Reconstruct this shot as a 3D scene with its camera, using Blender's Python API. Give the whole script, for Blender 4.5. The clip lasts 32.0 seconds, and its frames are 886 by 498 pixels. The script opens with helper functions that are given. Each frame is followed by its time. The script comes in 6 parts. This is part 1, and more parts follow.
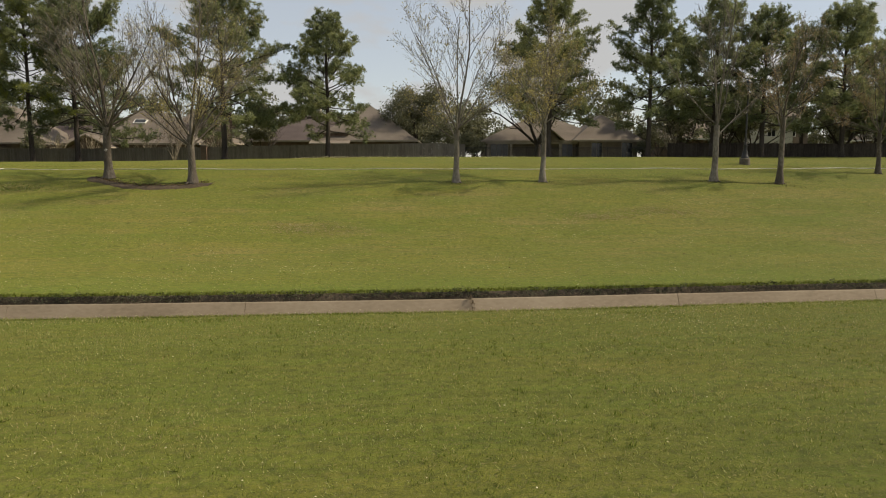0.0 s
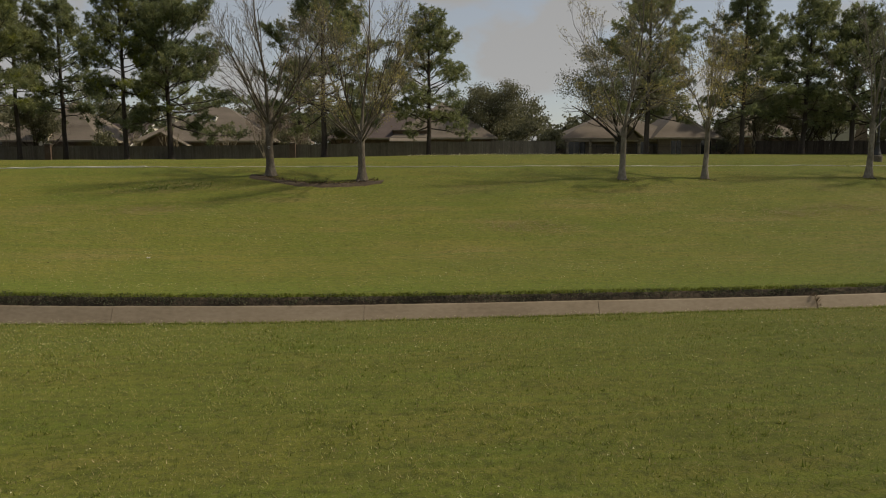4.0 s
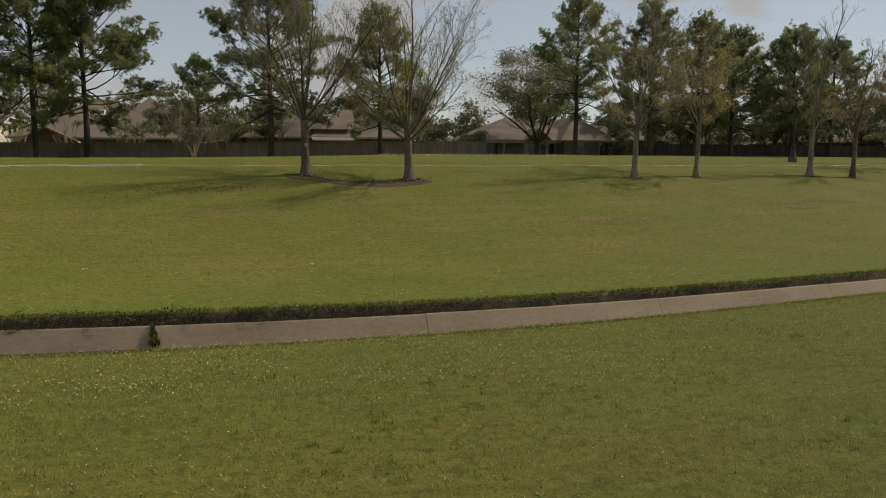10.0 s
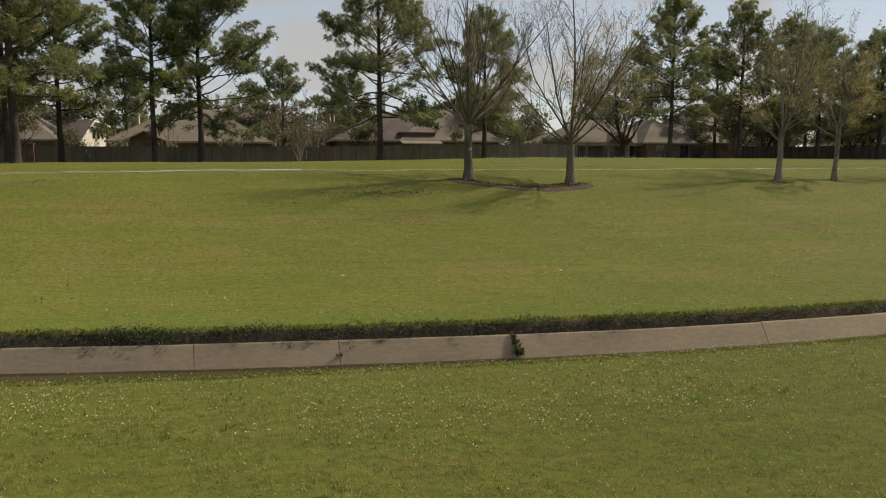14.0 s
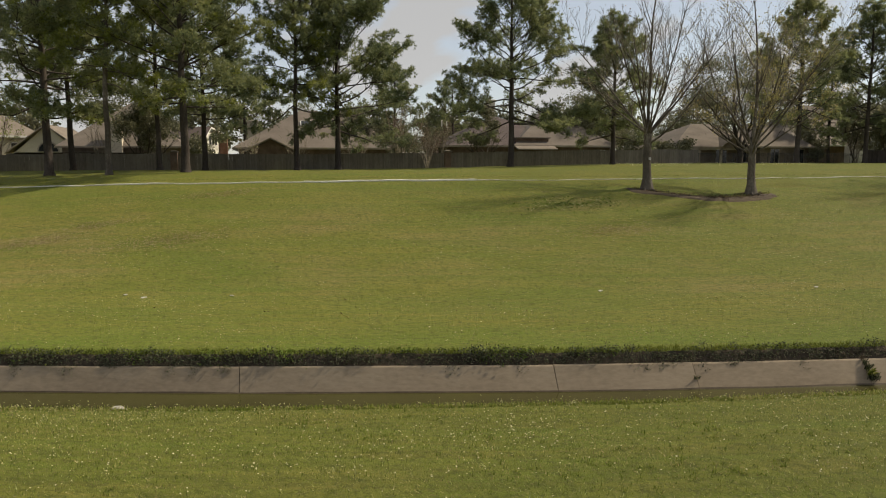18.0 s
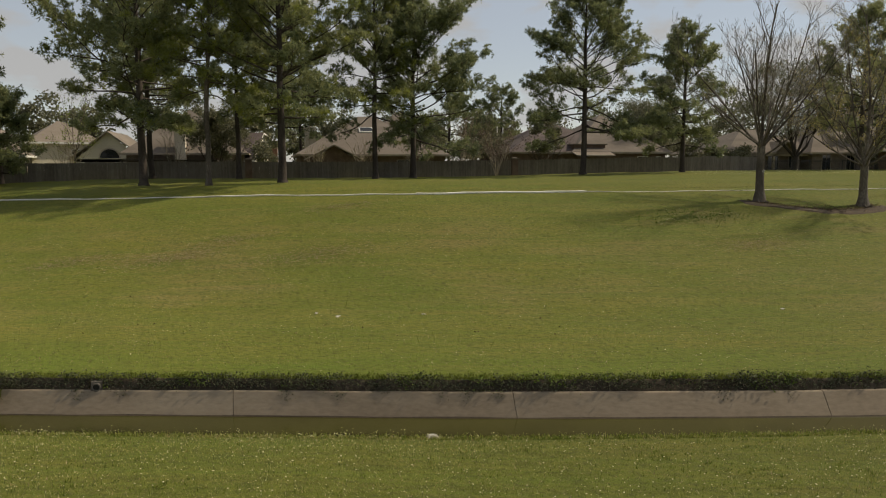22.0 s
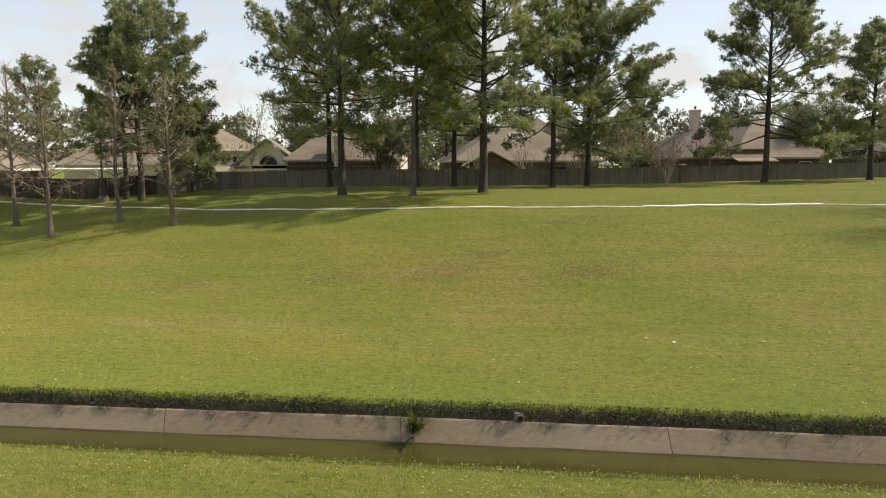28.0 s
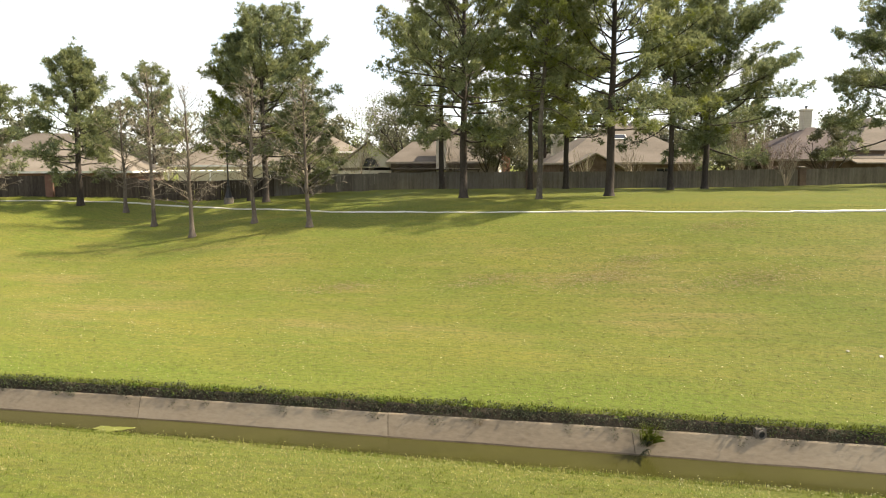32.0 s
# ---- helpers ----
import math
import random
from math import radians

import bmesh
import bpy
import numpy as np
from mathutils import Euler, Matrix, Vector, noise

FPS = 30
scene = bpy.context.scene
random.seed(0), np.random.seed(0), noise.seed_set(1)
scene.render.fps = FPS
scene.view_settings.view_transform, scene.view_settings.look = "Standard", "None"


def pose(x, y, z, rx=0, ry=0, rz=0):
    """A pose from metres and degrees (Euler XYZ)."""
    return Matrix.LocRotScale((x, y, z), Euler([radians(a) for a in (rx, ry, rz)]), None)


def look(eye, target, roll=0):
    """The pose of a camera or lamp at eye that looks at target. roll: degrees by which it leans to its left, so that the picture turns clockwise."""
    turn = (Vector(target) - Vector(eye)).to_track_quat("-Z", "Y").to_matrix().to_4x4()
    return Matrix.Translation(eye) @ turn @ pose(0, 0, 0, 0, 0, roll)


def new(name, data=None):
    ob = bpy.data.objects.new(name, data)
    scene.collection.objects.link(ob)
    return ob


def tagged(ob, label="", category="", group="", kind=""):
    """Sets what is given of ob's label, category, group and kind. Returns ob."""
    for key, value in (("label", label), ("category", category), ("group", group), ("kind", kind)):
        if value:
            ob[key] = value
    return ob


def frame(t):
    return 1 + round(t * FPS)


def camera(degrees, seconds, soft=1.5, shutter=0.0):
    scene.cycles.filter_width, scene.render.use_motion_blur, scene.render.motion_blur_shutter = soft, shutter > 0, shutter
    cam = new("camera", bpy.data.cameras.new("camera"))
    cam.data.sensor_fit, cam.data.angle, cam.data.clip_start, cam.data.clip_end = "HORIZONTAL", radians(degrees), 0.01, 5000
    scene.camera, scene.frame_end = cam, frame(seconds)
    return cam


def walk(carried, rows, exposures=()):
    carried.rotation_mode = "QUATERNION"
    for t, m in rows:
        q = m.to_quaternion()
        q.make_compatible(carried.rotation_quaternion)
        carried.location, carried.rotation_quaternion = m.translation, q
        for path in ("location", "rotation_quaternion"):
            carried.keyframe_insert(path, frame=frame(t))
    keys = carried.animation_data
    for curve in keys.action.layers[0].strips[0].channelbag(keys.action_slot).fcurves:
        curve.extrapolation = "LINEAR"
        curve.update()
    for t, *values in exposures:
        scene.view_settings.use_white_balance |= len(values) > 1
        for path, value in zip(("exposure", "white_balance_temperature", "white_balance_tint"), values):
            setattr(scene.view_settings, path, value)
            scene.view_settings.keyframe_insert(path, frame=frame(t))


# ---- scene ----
cam = camera(64.1, 32.0, soft=1.1)
METRES, EYE, TILT, LEAN, TURN = 68.0, 6.0, -7.0, 0.0, 0.0
ROWS = [
    (0.0, 0.0, 0.0, 0.0, 0.0, 0.0, -0.0),
    (0.5, -0.0205, 0.0001, -0.0001, 0.03, -0.03, -0.02),
    (1.0, -0.0431, 0.0008, -0.0002, 0.06, -0.06, -0.04),
    (1.5, -0.0665, 0.0019, -0.0003, 0.1, -0.08, -0.03),
    (2.0, -0.09, 0.0032, -0.0003, 0.15, -0.08, -0.02),
    (2.5, -0.1141, 0.0045, -0.0004, 0.2, -0.1, -0.02),
    (4.5, -0.2037, 0.0084, -0.0, -3.65, -0.19, 0.5),
    (5.0, -0.224, 0.0091, 0.0003, -6.85, -0.24, 0.85),
    (5.5, -0.2441, 0.0102, 0.0002, -10.81, -0.35, 1.27),
    (6.0, -0.2641, 0.0122, 0.0001, -15.3, -0.48, 1.74),
    (6.5, -0.284, 0.0152, 0.0003, -18.14, -0.59, 2.0),
    (7.0, -0.3038, 0.019, 0.0008, -18.33, -0.58, 1.98),
    (7.5, -0.3229, 0.0231, 0.0013, -18.24, -0.54, 2.02),
    (8.0, -0.3417, 0.0271, 0.0016, -18.21, -0.52, 2.03),
    (8.5, -0.3602, 0.0317, 0.0018, -18.12, -0.46, 2.05),
    (9.0, -0.3789, 0.0369, 0.0019, -18.08, -0.42, 2.05),
    (9.5, -0.3974, 0.0431, 0.0021, -18.05, -0.4, 2.03),
    (10.0, -0.4156, 0.049, 0.0027, -18.02, -0.37, 2.05),
    (10.5, -0.4331, 0.0548, 0.0034, -17.95, -0.33, 2.08),
    (11.0, -0.45, 0.0603, 0.0039, -17.65, -0.29, 2.03),
    (11.5, -0.4666, 0.0658, 0.0044, -17.51, -0.27, 2.05),
    (12.0, -0.483, 0.0715, 0.0048, -17.44, -0.26, 2.06),
    (12.5, -0.4993, 0.0775, 0.0052, -17.39, -0.23, 2.07),
    (13.0, -0.5157, 0.0834, 0.0063, -17.34, -0.23, 2.07),
    (13.5, -0.5322, 0.0888, 0.0082, -17.31, -0.21, 2.07),
    (14.0, -0.5485, 0.0938, 0.0102, -17.27, -0.19, 2.07),
    (14.5, -0.5642, 0.0984, 0.0113, -17.16, -0.14, 2.06),
    (15.0, -0.58, 0.1026, 0.0125, -17.02, -0.1, 2.06),
    (15.5, -0.5946, 0.1069, 0.0136, -14.79, 0.0, 1.86),
    (17.5, -0.6486, 0.1215, 0.0199, -13.53, 0.01, 1.75),
    (18.0, -0.6626, 0.1239, 0.0222, -13.49, -0.0, 1.75),
    (18.5, -0.6759, 0.1262, 0.0243, -13.44, -0.01, 1.75),
    (19.0, -0.6888, 0.1284, 0.0259, -13.54, -0.01, 1.75),
    (19.5, -0.7018, 0.1311, 0.0269, -13.71, -0.01, 1.79),
    (20.0, -0.7147, 0.1339, 0.0278, -13.79, -0.02, 1.77),
    (20.5, -0.7274, 0.1369, 0.0292, -13.75, -0.02, 1.79),
    (21.0, -0.7405, 0.1394, 0.0309, -13.7, -0.01, 1.77),
    (21.5, -0.7532, 0.1419, 0.0331, -13.65, 0.01, 1.76),
    (22.0, -0.7657, 0.1441, 0.0359, -13.59, 0.01, 1.76),
    (22.5, -0.7781, 0.1465, 0.0386, -13.54, 0.0, 1.75),
    (23.0, -0.7907, 0.1491, 0.0414, -13.49, 0.0, 1.74),
    (23.5, -0.8031, 0.1517, 0.0441, -13.44, 0.01, 1.72),
    (24.0, -0.8153, 0.1545, 0.0465, -13.39, 0.0, 1.72),
    (24.5, -0.8272, 0.1576, 0.0471, -13.34, 0.0, 1.74),
    (26.5, -0.8729, 0.1723, 0.0497, -11.54, 0.01, 1.56),
    (27.0, -0.8839, 0.1755, 0.0504, -10.71, 0.03, 1.48),
    (27.5, -0.8942, 0.1783, 0.051, -9.05, 0.09, 1.29),
    (28.0, -0.904, 0.181, 0.0518, -8.05, 0.13, 1.18),
    (28.5, -0.9135, 0.1826, 0.0523, -7.33, 0.15, 1.11),
    (29.0, -0.9223, 0.1836, 0.0529, -6.62, 0.15, 1.03),
    (29.5, -0.9304, 0.1846, 0.0535, -5.94, 0.18, 0.96),
    (30.0, -0.9389, 0.1857, 0.0541, -5.29, 0.21, 0.88),
    (30.5, -0.947, 0.1866, 0.0545, -4.71, 0.21, 0.8),
    (31.0, -0.9557, 0.1876, 0.055, -4.18, 0.21, 0.74),
    (31.5, -0.9643, 0.1886, 0.0556, -3.7, 0.2, 0.68),
    (32.0, -0.9728, 0.1893, 0.0563, -3.21, 0.21, 0.61),
]
EXPOSURES = [(0.0, 0.29), (2.5, 0.02), (5.5, -0.35), (8.0, -0.17), (10.0, -0.13), (13.0, 0.08), (16.0, 0.3), (19.0, 0.23), (21.5, 0.03),
             (24.5, -0.04), (26.5, 0.46), (28.0, 0.8), (30.0, 1.2), (32.0, 1.42)]
walk(cam, [(t, pose(0, 0, EYE, TILT, LEAN, TURN) @ pose(METRES * x, METRES * y, METRES * z, 90 + pitch, roll, yaw)) for t, x, y, z, yaw, pitch, roll in ROWS],
     EXPOSURES)

# ---- world and sun ----
SUN_AZ, SUN_EL = radians(4.0), radians(46.0)      # towards the sun: from +x turning to +y, and up
to_sun = Vector((math.cos(SUN_AZ) * math.cos(SUN_EL), math.sin(SUN_AZ) * math.cos(SUN_EL), math.sin(SUN_EL)))
world = bpy.data.worlds.new("spring sky")
scene.world = world
world.use_nodes = True
wn, wl = world.node_tree.nodes, world.node_tree.links
sky = wn.new("ShaderNodeTexSky")
sky.sky_type, sky.sun_disc = "NISHITA", False
sky.sun_elevation, sky.sun_rotation = SUN_EL, radians(90.0) - SUN_AZ
sky.air_density, sky.dust_density, sky.ozone_density = 1.0, 0.4, 1.0
puff = wn.new("ShaderNodeTexNoise")
puff.texture_mapping.scale = (1.0, 1.0, 2.0)
puff.texture_mapping.translation = (0.35, 0.0, 0.15)
puff.inputs["Scale"].default_value, puff.inputs["Detail"].default_value = 6.5, 9.0
puff.inputs["Roughness"].default_value, puff.inputs["Distortion"].default_value = 0.5, 0.15
cut = wn.new("ShaderNodeValToRGB")
cut.color_ramp.elements[0].position, cut.color_ramp.elements[1].position = 0.49, 0.58
cut.color_ramp.elements[0].color, cut.color_ramp.elements[1].color = (0.68, 0.68, 0.68, 1), (0.97, 0.97, 0.97, 1)
cloud = wn.new("ShaderNodeMix")
cloud.data_type = "RGBA"
grey = wn.new("ShaderNodeRGBToBW")
veil = wn.new("ShaderNodeMath")
veil.operation = "MULTIPLY_ADD"
veil.inputs[1].default_value, veil.inputs[2].default_value = 0.1, 2.85
wl.new(sky.outputs["Color"], grey.inputs["Color"])
wl.new(grey.outputs["Val"], veil.inputs[0])
warm = wn.new("ShaderNodeVectorMath")
warm.operation = "MULTIPLY"
warm.inputs[1].default_value = (1.015, 1.0, 0.98)
wl.new(veil.outputs["Value"], warm.inputs[0])
wl.new(warm.outputs["Vector"], cloud.inputs["B"])
wl.new(puff.outputs["Fac"], cut.inputs["Fac"])
wl.new(cut.outputs["Color"], cloud.inputs["Factor"])
wl.new(sky.outputs["Color"], cloud.inputs["A"])
wl.new(cloud.outputs["Result"], wn["Background"].inputs["Color"])
wn["Background"].inputs["Strength"].default_value = 0.132

sun = new("sun", bpy.data.lights.new("sun", "SUN"))
sun.data.energy, sun.data.angle, sun.data.color = 4.1, radians(2.0), (1.0, 0.86, 0.65)
sun.matrix_world = look(to_sun * 200, (0, 0, 0))


# ---- materials ----
def make_mat(name, cols, scale=(0.6, 9.0), rough=0.85, bump=0.3, fine=None, rnd=0.0, isl=0.0, metal=0.0, spec=0.3, stretch=(1, 1, 1), detail=6.0, dist=0.02, trans=0.0):
    """A surface whose colour runs over cols by noise at a large and a small scale, with relief from the small one."""
    m = bpy.data.materials.new(name)
    m.use_nodes = True
    n, l = m.node_tree.nodes, m.node_tree.links
    b = n["Principled BSDF"]
    mp = n.new("ShaderNodeMapping")
    mp.inputs["Scale"].default_value = stretch
    geo = n.new("ShaderNodeNewGeometry")
    l.new(geo.outputs["Position"], mp.inputs["Vector"])
    big, small = n.new("ShaderNodeTexNoise"), n.new("ShaderNodeTexNoise")
    for q, sc in ((big, scale[0]), (small, scale[1])):
        q.inputs["Scale"].default_value, q.inputs["Detail"].default_value = sc, detail
        l.new(mp.outputs["Vector"], q.inputs["Vector"])
    mix = n.new("ShaderNodeMix")
    mix.inputs["Factor"].default_value = 0.42
    l.new(big.outputs["Fac"], mix.inputs["A"])
    l.new(small.outputs["Fac"], mix.inputs["B"])
    value = mix.outputs["Result"]
    for amount, node, key in ((rnd, "ShaderNodeObjectInfo", "Random"), (isl, "ShaderNodeNewGeometry", "Random Per Island")):
        if amount:
            src = n.new(node)
            ma = n.new("ShaderNodeMath")
            ma.operation = "MULTIPLY_ADD"
            ma.inputs[1].default_value = amount
            l.new(src.outputs[key], ma.inputs[0])
            l.new(value, ma.inputs[2])
            sub = n.new("ShaderNodeMath")
            sub.operation = "SUBTRACT"
            sub.inputs[1].default_value = amount / 2
            l.new(ma.outputs[0], sub.inputs[0])
            value = sub.outputs[0]
    ramp = n.new("ShaderNodeValToRGB")
    el = ramp.color_ramp.elements
    while len(el) < len(cols):
        el.new(0.5)
    for i, c in enumerate(cols):
        el[i].position = 0.3 + 0.4 * i / max(1, len(cols) - 1)
        el[i].color = (*c, 1)
    l.new(value, ramp.inputs["Fac"])
    l.new(ramp.outputs["Color"], b.inputs["Base Color"])
    b.inputs["Roughness"].default_value, b.inputs["Metallic"].default_value = rough, metal
    b.inputs["Specular IOR Level"].default_value = spec
    if trans:
        tr = n.new("ShaderNodeBsdfTranslucent")
        l.new(ramp.outputs["Color"], tr.inputs["Color"])
        ms = n.new("ShaderNodeMixShader")
        ms.inputs["Fac"].default_value = trans
        l.new(b.outputs["BSDF"], ms.inputs[1])
        l.new(tr.outputs["BSDF"], ms.inputs[2])
        l.new(ms.outputs["Shader"], n["Material Output"].inputs["Surface"])
    if bump:
        bp = n.new("ShaderNodeBump")
        bp.inputs["Strength"].default_value, bp.inputs["Distance"].default_value = bump, dist
        l.new(small.outputs["Fac"], bp.inputs["Height"])
        l.new(bp.outputs["Normal"], b.inputs["Normal"])
    return m


def lawn_mat():
    """Mown lawn: fresh green, olive and straw patches over metres, mowing streaks along the bank, fine tufts."""
    m = bpy.data.materials.new("lawn")
    m.use_nodes = True
    n, l = m.node_tree.nodes, m.node_tree.links
    b = n["Principled BSDF"]
    geo = n.new("ShaderNodeAttribute")
    geo.attribute_name = "along_ditch"
    pos = geo.outputs["Vector"]
    apart = n.new("ShaderNodeSeparateXYZ")
    l.new(pos, apart.inputs["Vector"])

    def band_of(a, c, d, e):
        """1 between c and d metres from the ditch, 0 before a and past e."""
        r = n.new("ShaderNodeMapRange")
        r.interpolation_type = "SMOOTHSTEP"
        r.inputs["From Min"].default_value, r.inputs["From Max"].default_value = a, c
        q = n.new("ShaderNodeMapRange")
        q.interpolation_type = "SMOOTHSTEP"
        q.inputs["From Min"].default_value, q.inputs["From Max"].default_value = e, d
        m_ = n.new("ShaderNodeMath")
        m_.operation = "MULTIPLY"
        for k, o in enumerate((r, q)):
            l.new(apart.outputs["Y"], o.inputs["Value"])
            l.new(o.outputs["Result"], m_.inputs[k])
        return m_.outputs["Value"]

    def noise_at(scale, stretch=(1, 1, 1), detail=5.0, rough=0.55):
        mp, q = n.new("ShaderNodeMapping"), n.new("ShaderNodeTexNoise")
        mp.inputs["Scale"].default_value = stretch
        q.inputs["Scale"].default_value, q.inputs["Detail"].default_value, q.inputs["Roughness"].default_value = scale, detail, rough
        l.new(pos, mp.inputs["Vector"])
        l.new(mp.outputs["Vector"], q.inputs["Vector"])
        return q.outputs["Fac"]

    def ramp_of(fac, lo, hi, c0, c1):
        r = n.new("ShaderNodeValToRGB")
        r.color_ramp.elements[0].position, r.color_ramp.elements[1].position = lo, hi
        r.color_ramp.elements[0].color, r.color_ramp.elements[1].color = (*c0, 1), (*c1, 1)
        l.new(fac, r.inputs["Fac"])
        return r.outputs["Color"]

    def mixed(fac, a, c):
        k = n.new("ShaderNodeMix")
        k.data_type = "RGBA"
        l.new(fac, k.inputs["Factor"])
        l.new(a, k.inputs["A"])
        if isinstance(c, tuple):
            k.inputs["B"].default_value = (*c, 1)
        else:
            l.new(c, k.inputs["B"])
        return k.outputs["Result"]

    base = ramp_of(noise_at(0.11, (1, 2.0, 1)), 0.38, 0.62, GRASS_A, GRASS_B)
    base = mixed(ramp_of(noise_at(0.30, (0.6, 1.6, 1)), 0.50, 0.66, (0, 0, 0), (0.75, 0.75, 0.75)), base, GRASS_LUSH)
    # browned turf on the dry middle of the far bank, in drawn-out patches
    dry = n.new("ShaderNodeMath")
    dry.operation = "MULTIPLY"
    l.new(ramp_of(noise_at(0.22, (0.7, 1.7, 1), 6.0, 0.6), 0.47, 0.66, (0, 0, 0), (0.75, 0.75, 0.75)), dry.inputs[0])
    l.new(band_of(4.0, 10.0, 21.0, 27.0), dry.inputs[1])
    base = mixed(dry.outputs["Value"], base, GRASS_DRY)
    base = mixed(ramp_of(noise_at(0.9, (0.5, 1.3, 1), 6.0, 0.65), 0.52, 0.68, (0, 0, 0), (0.5, 0.5, 0.5)), base, GRASS_WORN)
    # a fresh green strip along the far lip of the ditch
    lush = n.new("ShaderNodeMath")
    lush.operation = "MULTIPLY"
    l.new(ramp_of(noise_at(0.5, (0.5, 1.2, 1)), 0.3, 0.6, (0.3, 0.3, 0.3), (0.85, 0.85, 0.85)), lush.inputs[0])
    l.new(band_of(-0.3, 0.2, 1.4, 4.5), lush.inputs[1])
    base = mixed(lush.outputs["Value"], base, GRASS_FRESH)
    # thatch between the longer blades of the near bank
    thatch = n.new("ShaderNodeMath")
    thatch.operation = "MULTIPLY"
    l.new(ramp_of(noise_at(1.6, (0.8, 1.2, 1), 7.0, 0.68), 0.36, 0.62, (0.2, 0.2, 0.2), (0.52, 0.52, 0.52)), thatch.inputs[0])
    l.new(band_of(-60.0, -40.0, -1.0, -0.6), thatch.inputs[1])
    base = mixed(thatch.outputs["Value"], base, GRASS_D)
    # mower's lanes along the ditch
    base = mixed(ramp_of(noise_at(1.0, (0.035, 1.7, 1), 2.0), 0.48, 0.62, (0, 0, 0), (0.5, 0.5, 0.5)), base, GRASS_LUSH)
    base = mixed(ramp_of(noise_at(1.0, (0.12, 4.2, 1), 3.0), 0.50, 0.64, (0, 0, 0), (0.22, 0.22, 0.22)), base, GRASS_WORN)
    base = mixed(ramp_of(noise_at(0.9, (1, 1, 1)), 0.52, 0.75, (0, 0, 0), (0.6, 0.6, 0.6)), base, GRASS_C)
    base = mixed(ramp_of(noise_at(2.6, (0.8, 1.3, 1), 6.0, 0.62), 0.52, 0.64, (0, 0, 0), (0.42, 0.42, 0.42)), base, GRASS_D)
    base = mixed(ramp_of(noise_at(6.0, (1, 1, 1), 8.0, 0.72), 0.49, 0.59, (0, 0, 0), (0.7, 0.7, 0.7)), base, GRASS_D)
    base = mixed(ramp_of(noise_at(12.0, (1, 1, 1), 6.0, 0.75), 0.55, 0.64, (0, 0, 0), (0.6, 0.6, 0.6)), base, GRASS_STRAW)
    base = mixed(ramp_of(noise_at(24.0, (1, 1, 1), 3.0, 0.7), 0.50, 0.60, (0, 0, 0), (0.5, 0.5, 0.5)), base, GRASS_D)
    l.new(base, b.inputs["Base Color"])
    b.inputs["Roughness"].default_value, b.inputs["Specular IOR Level"].default_value = 0.9, 0.15
    b.inputs["Diffuse Roughness"].default_value = 0.45
    bp = n.new("ShaderNodeBump")
    bp.inputs["Strength"].default_value, bp.inputs["Distance"].default_value = 0.7, 0.06
    l.new(noise_at(14.0, (1, 1, 1), 8.0, 0.7), bp.inputs["Height"])
    l.new(bp.outputs["Normal"], b.inputs["Normal"])
    return m


GRASS_A, GRASS_B, GRASS_C = (0.138, 0.158, 0.023), (0.184, 0.181, 0.031), (0.126, 0.145, 0.023)
GRASS_D, GRASS_DRY, GRASS_STRAW = (0.054, 0.066, 0.013), (0.235, 0.187, 0.066), (0.365, 0.31, 0.128)
GRASS_FRESH = (0.126, 0.174, 0.022)
GRASS_WORN, GRASS_LUSH = (0.224, 0.186, 0.049), (0.125, 0.162, 0.022)
LAWN = lawn_mat()
# the last, lightest colour is a highlight painted on some blades
BLADE = make_mat("grass blades", [(0.104, 0.139, 0.024), (0.154, 0.189, 0.034), (0.21, 0.228, 0.052), (0.37, 0.345, 0.145)], (0.25, 2.0), 0.7, 0, isl=0.45, trans=0.42, spec=0.06)
FRESH = make_mat("fresh grass blades", [(0.07, 0.088, 0.016), (0.118, 0.14, 0.024), (0.175, 0.19, 0.04)], (0.25, 2.0), 0.7, 0, isl=0.28, trans=0.35, spec=0.06)
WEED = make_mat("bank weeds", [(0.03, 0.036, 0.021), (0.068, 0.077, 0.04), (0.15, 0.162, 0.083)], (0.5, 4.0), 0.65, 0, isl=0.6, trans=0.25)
CLOVER = make_mat("clover leaves", [(0.0945, 0.1425, 0.0192), (0.135, 0.195, 0.024), (0.1755, 0.24, 0.0336)], (0.5, 4.0), 0.6, 0, isl=0.4, trans=0.25)
SOIL = make_mat("bank soil", [(0.024, 0.019, 0.0135), (0.06, 0.047, 0.033), (0.14, 0.106, 0.072)], (0.6, 8.0), 0.95, 0.8, dist=0.05)
MUD = make_mat("wet mud", [(0.045, 0.032, 0.02), (0.08, 0.058, 0.036), (0.13, 0.098, 0.062)], (0.8, 9.0), 0.6, 0.3)
CONCRETE = make_mat("ditch concrete", [(0.182, 0.143, 0.098), (0.246, 0.197, 0.137), (0.295, 0.243, 0.173)], (0.35, 5.0), 0.85, 0.25, rnd=0.12, stretch=(1, 1, 2.5))
PATH = make_mat("path concrete", [(0.42, 0.4, 0.35), (0.58, 0.56, 0.5), (0.66, 0.64, 0.58)], (0.5, 9.0), 0.85, 0.2, rnd=0.25)
PATH_PALE = make_mat("paler path concrete", [(0.56, 0.54, 0.49), (0.66, 0.64, 0.59), (0.7, 0.68, 0.63)], (0.5, 9.0), 0.85, 0.2, rnd=0.15)
PIPE = make_mat("old concrete", [(0.06, 0.052, 0.042), (0.14, 0.122, 0.1), (0.24, 0.21, 0.175)], (1.5, 14.0), 0.9, 0.5)
WATER = make_mat("murky water", [(0.029, 0.028, 0.008), (0.044, 0.043, 0.011), (0.057, 0.056, 0.014)], (0.25, 1.2), 0.12, 0.04, spec=0.35, stretch=(0.4, 1, 1))
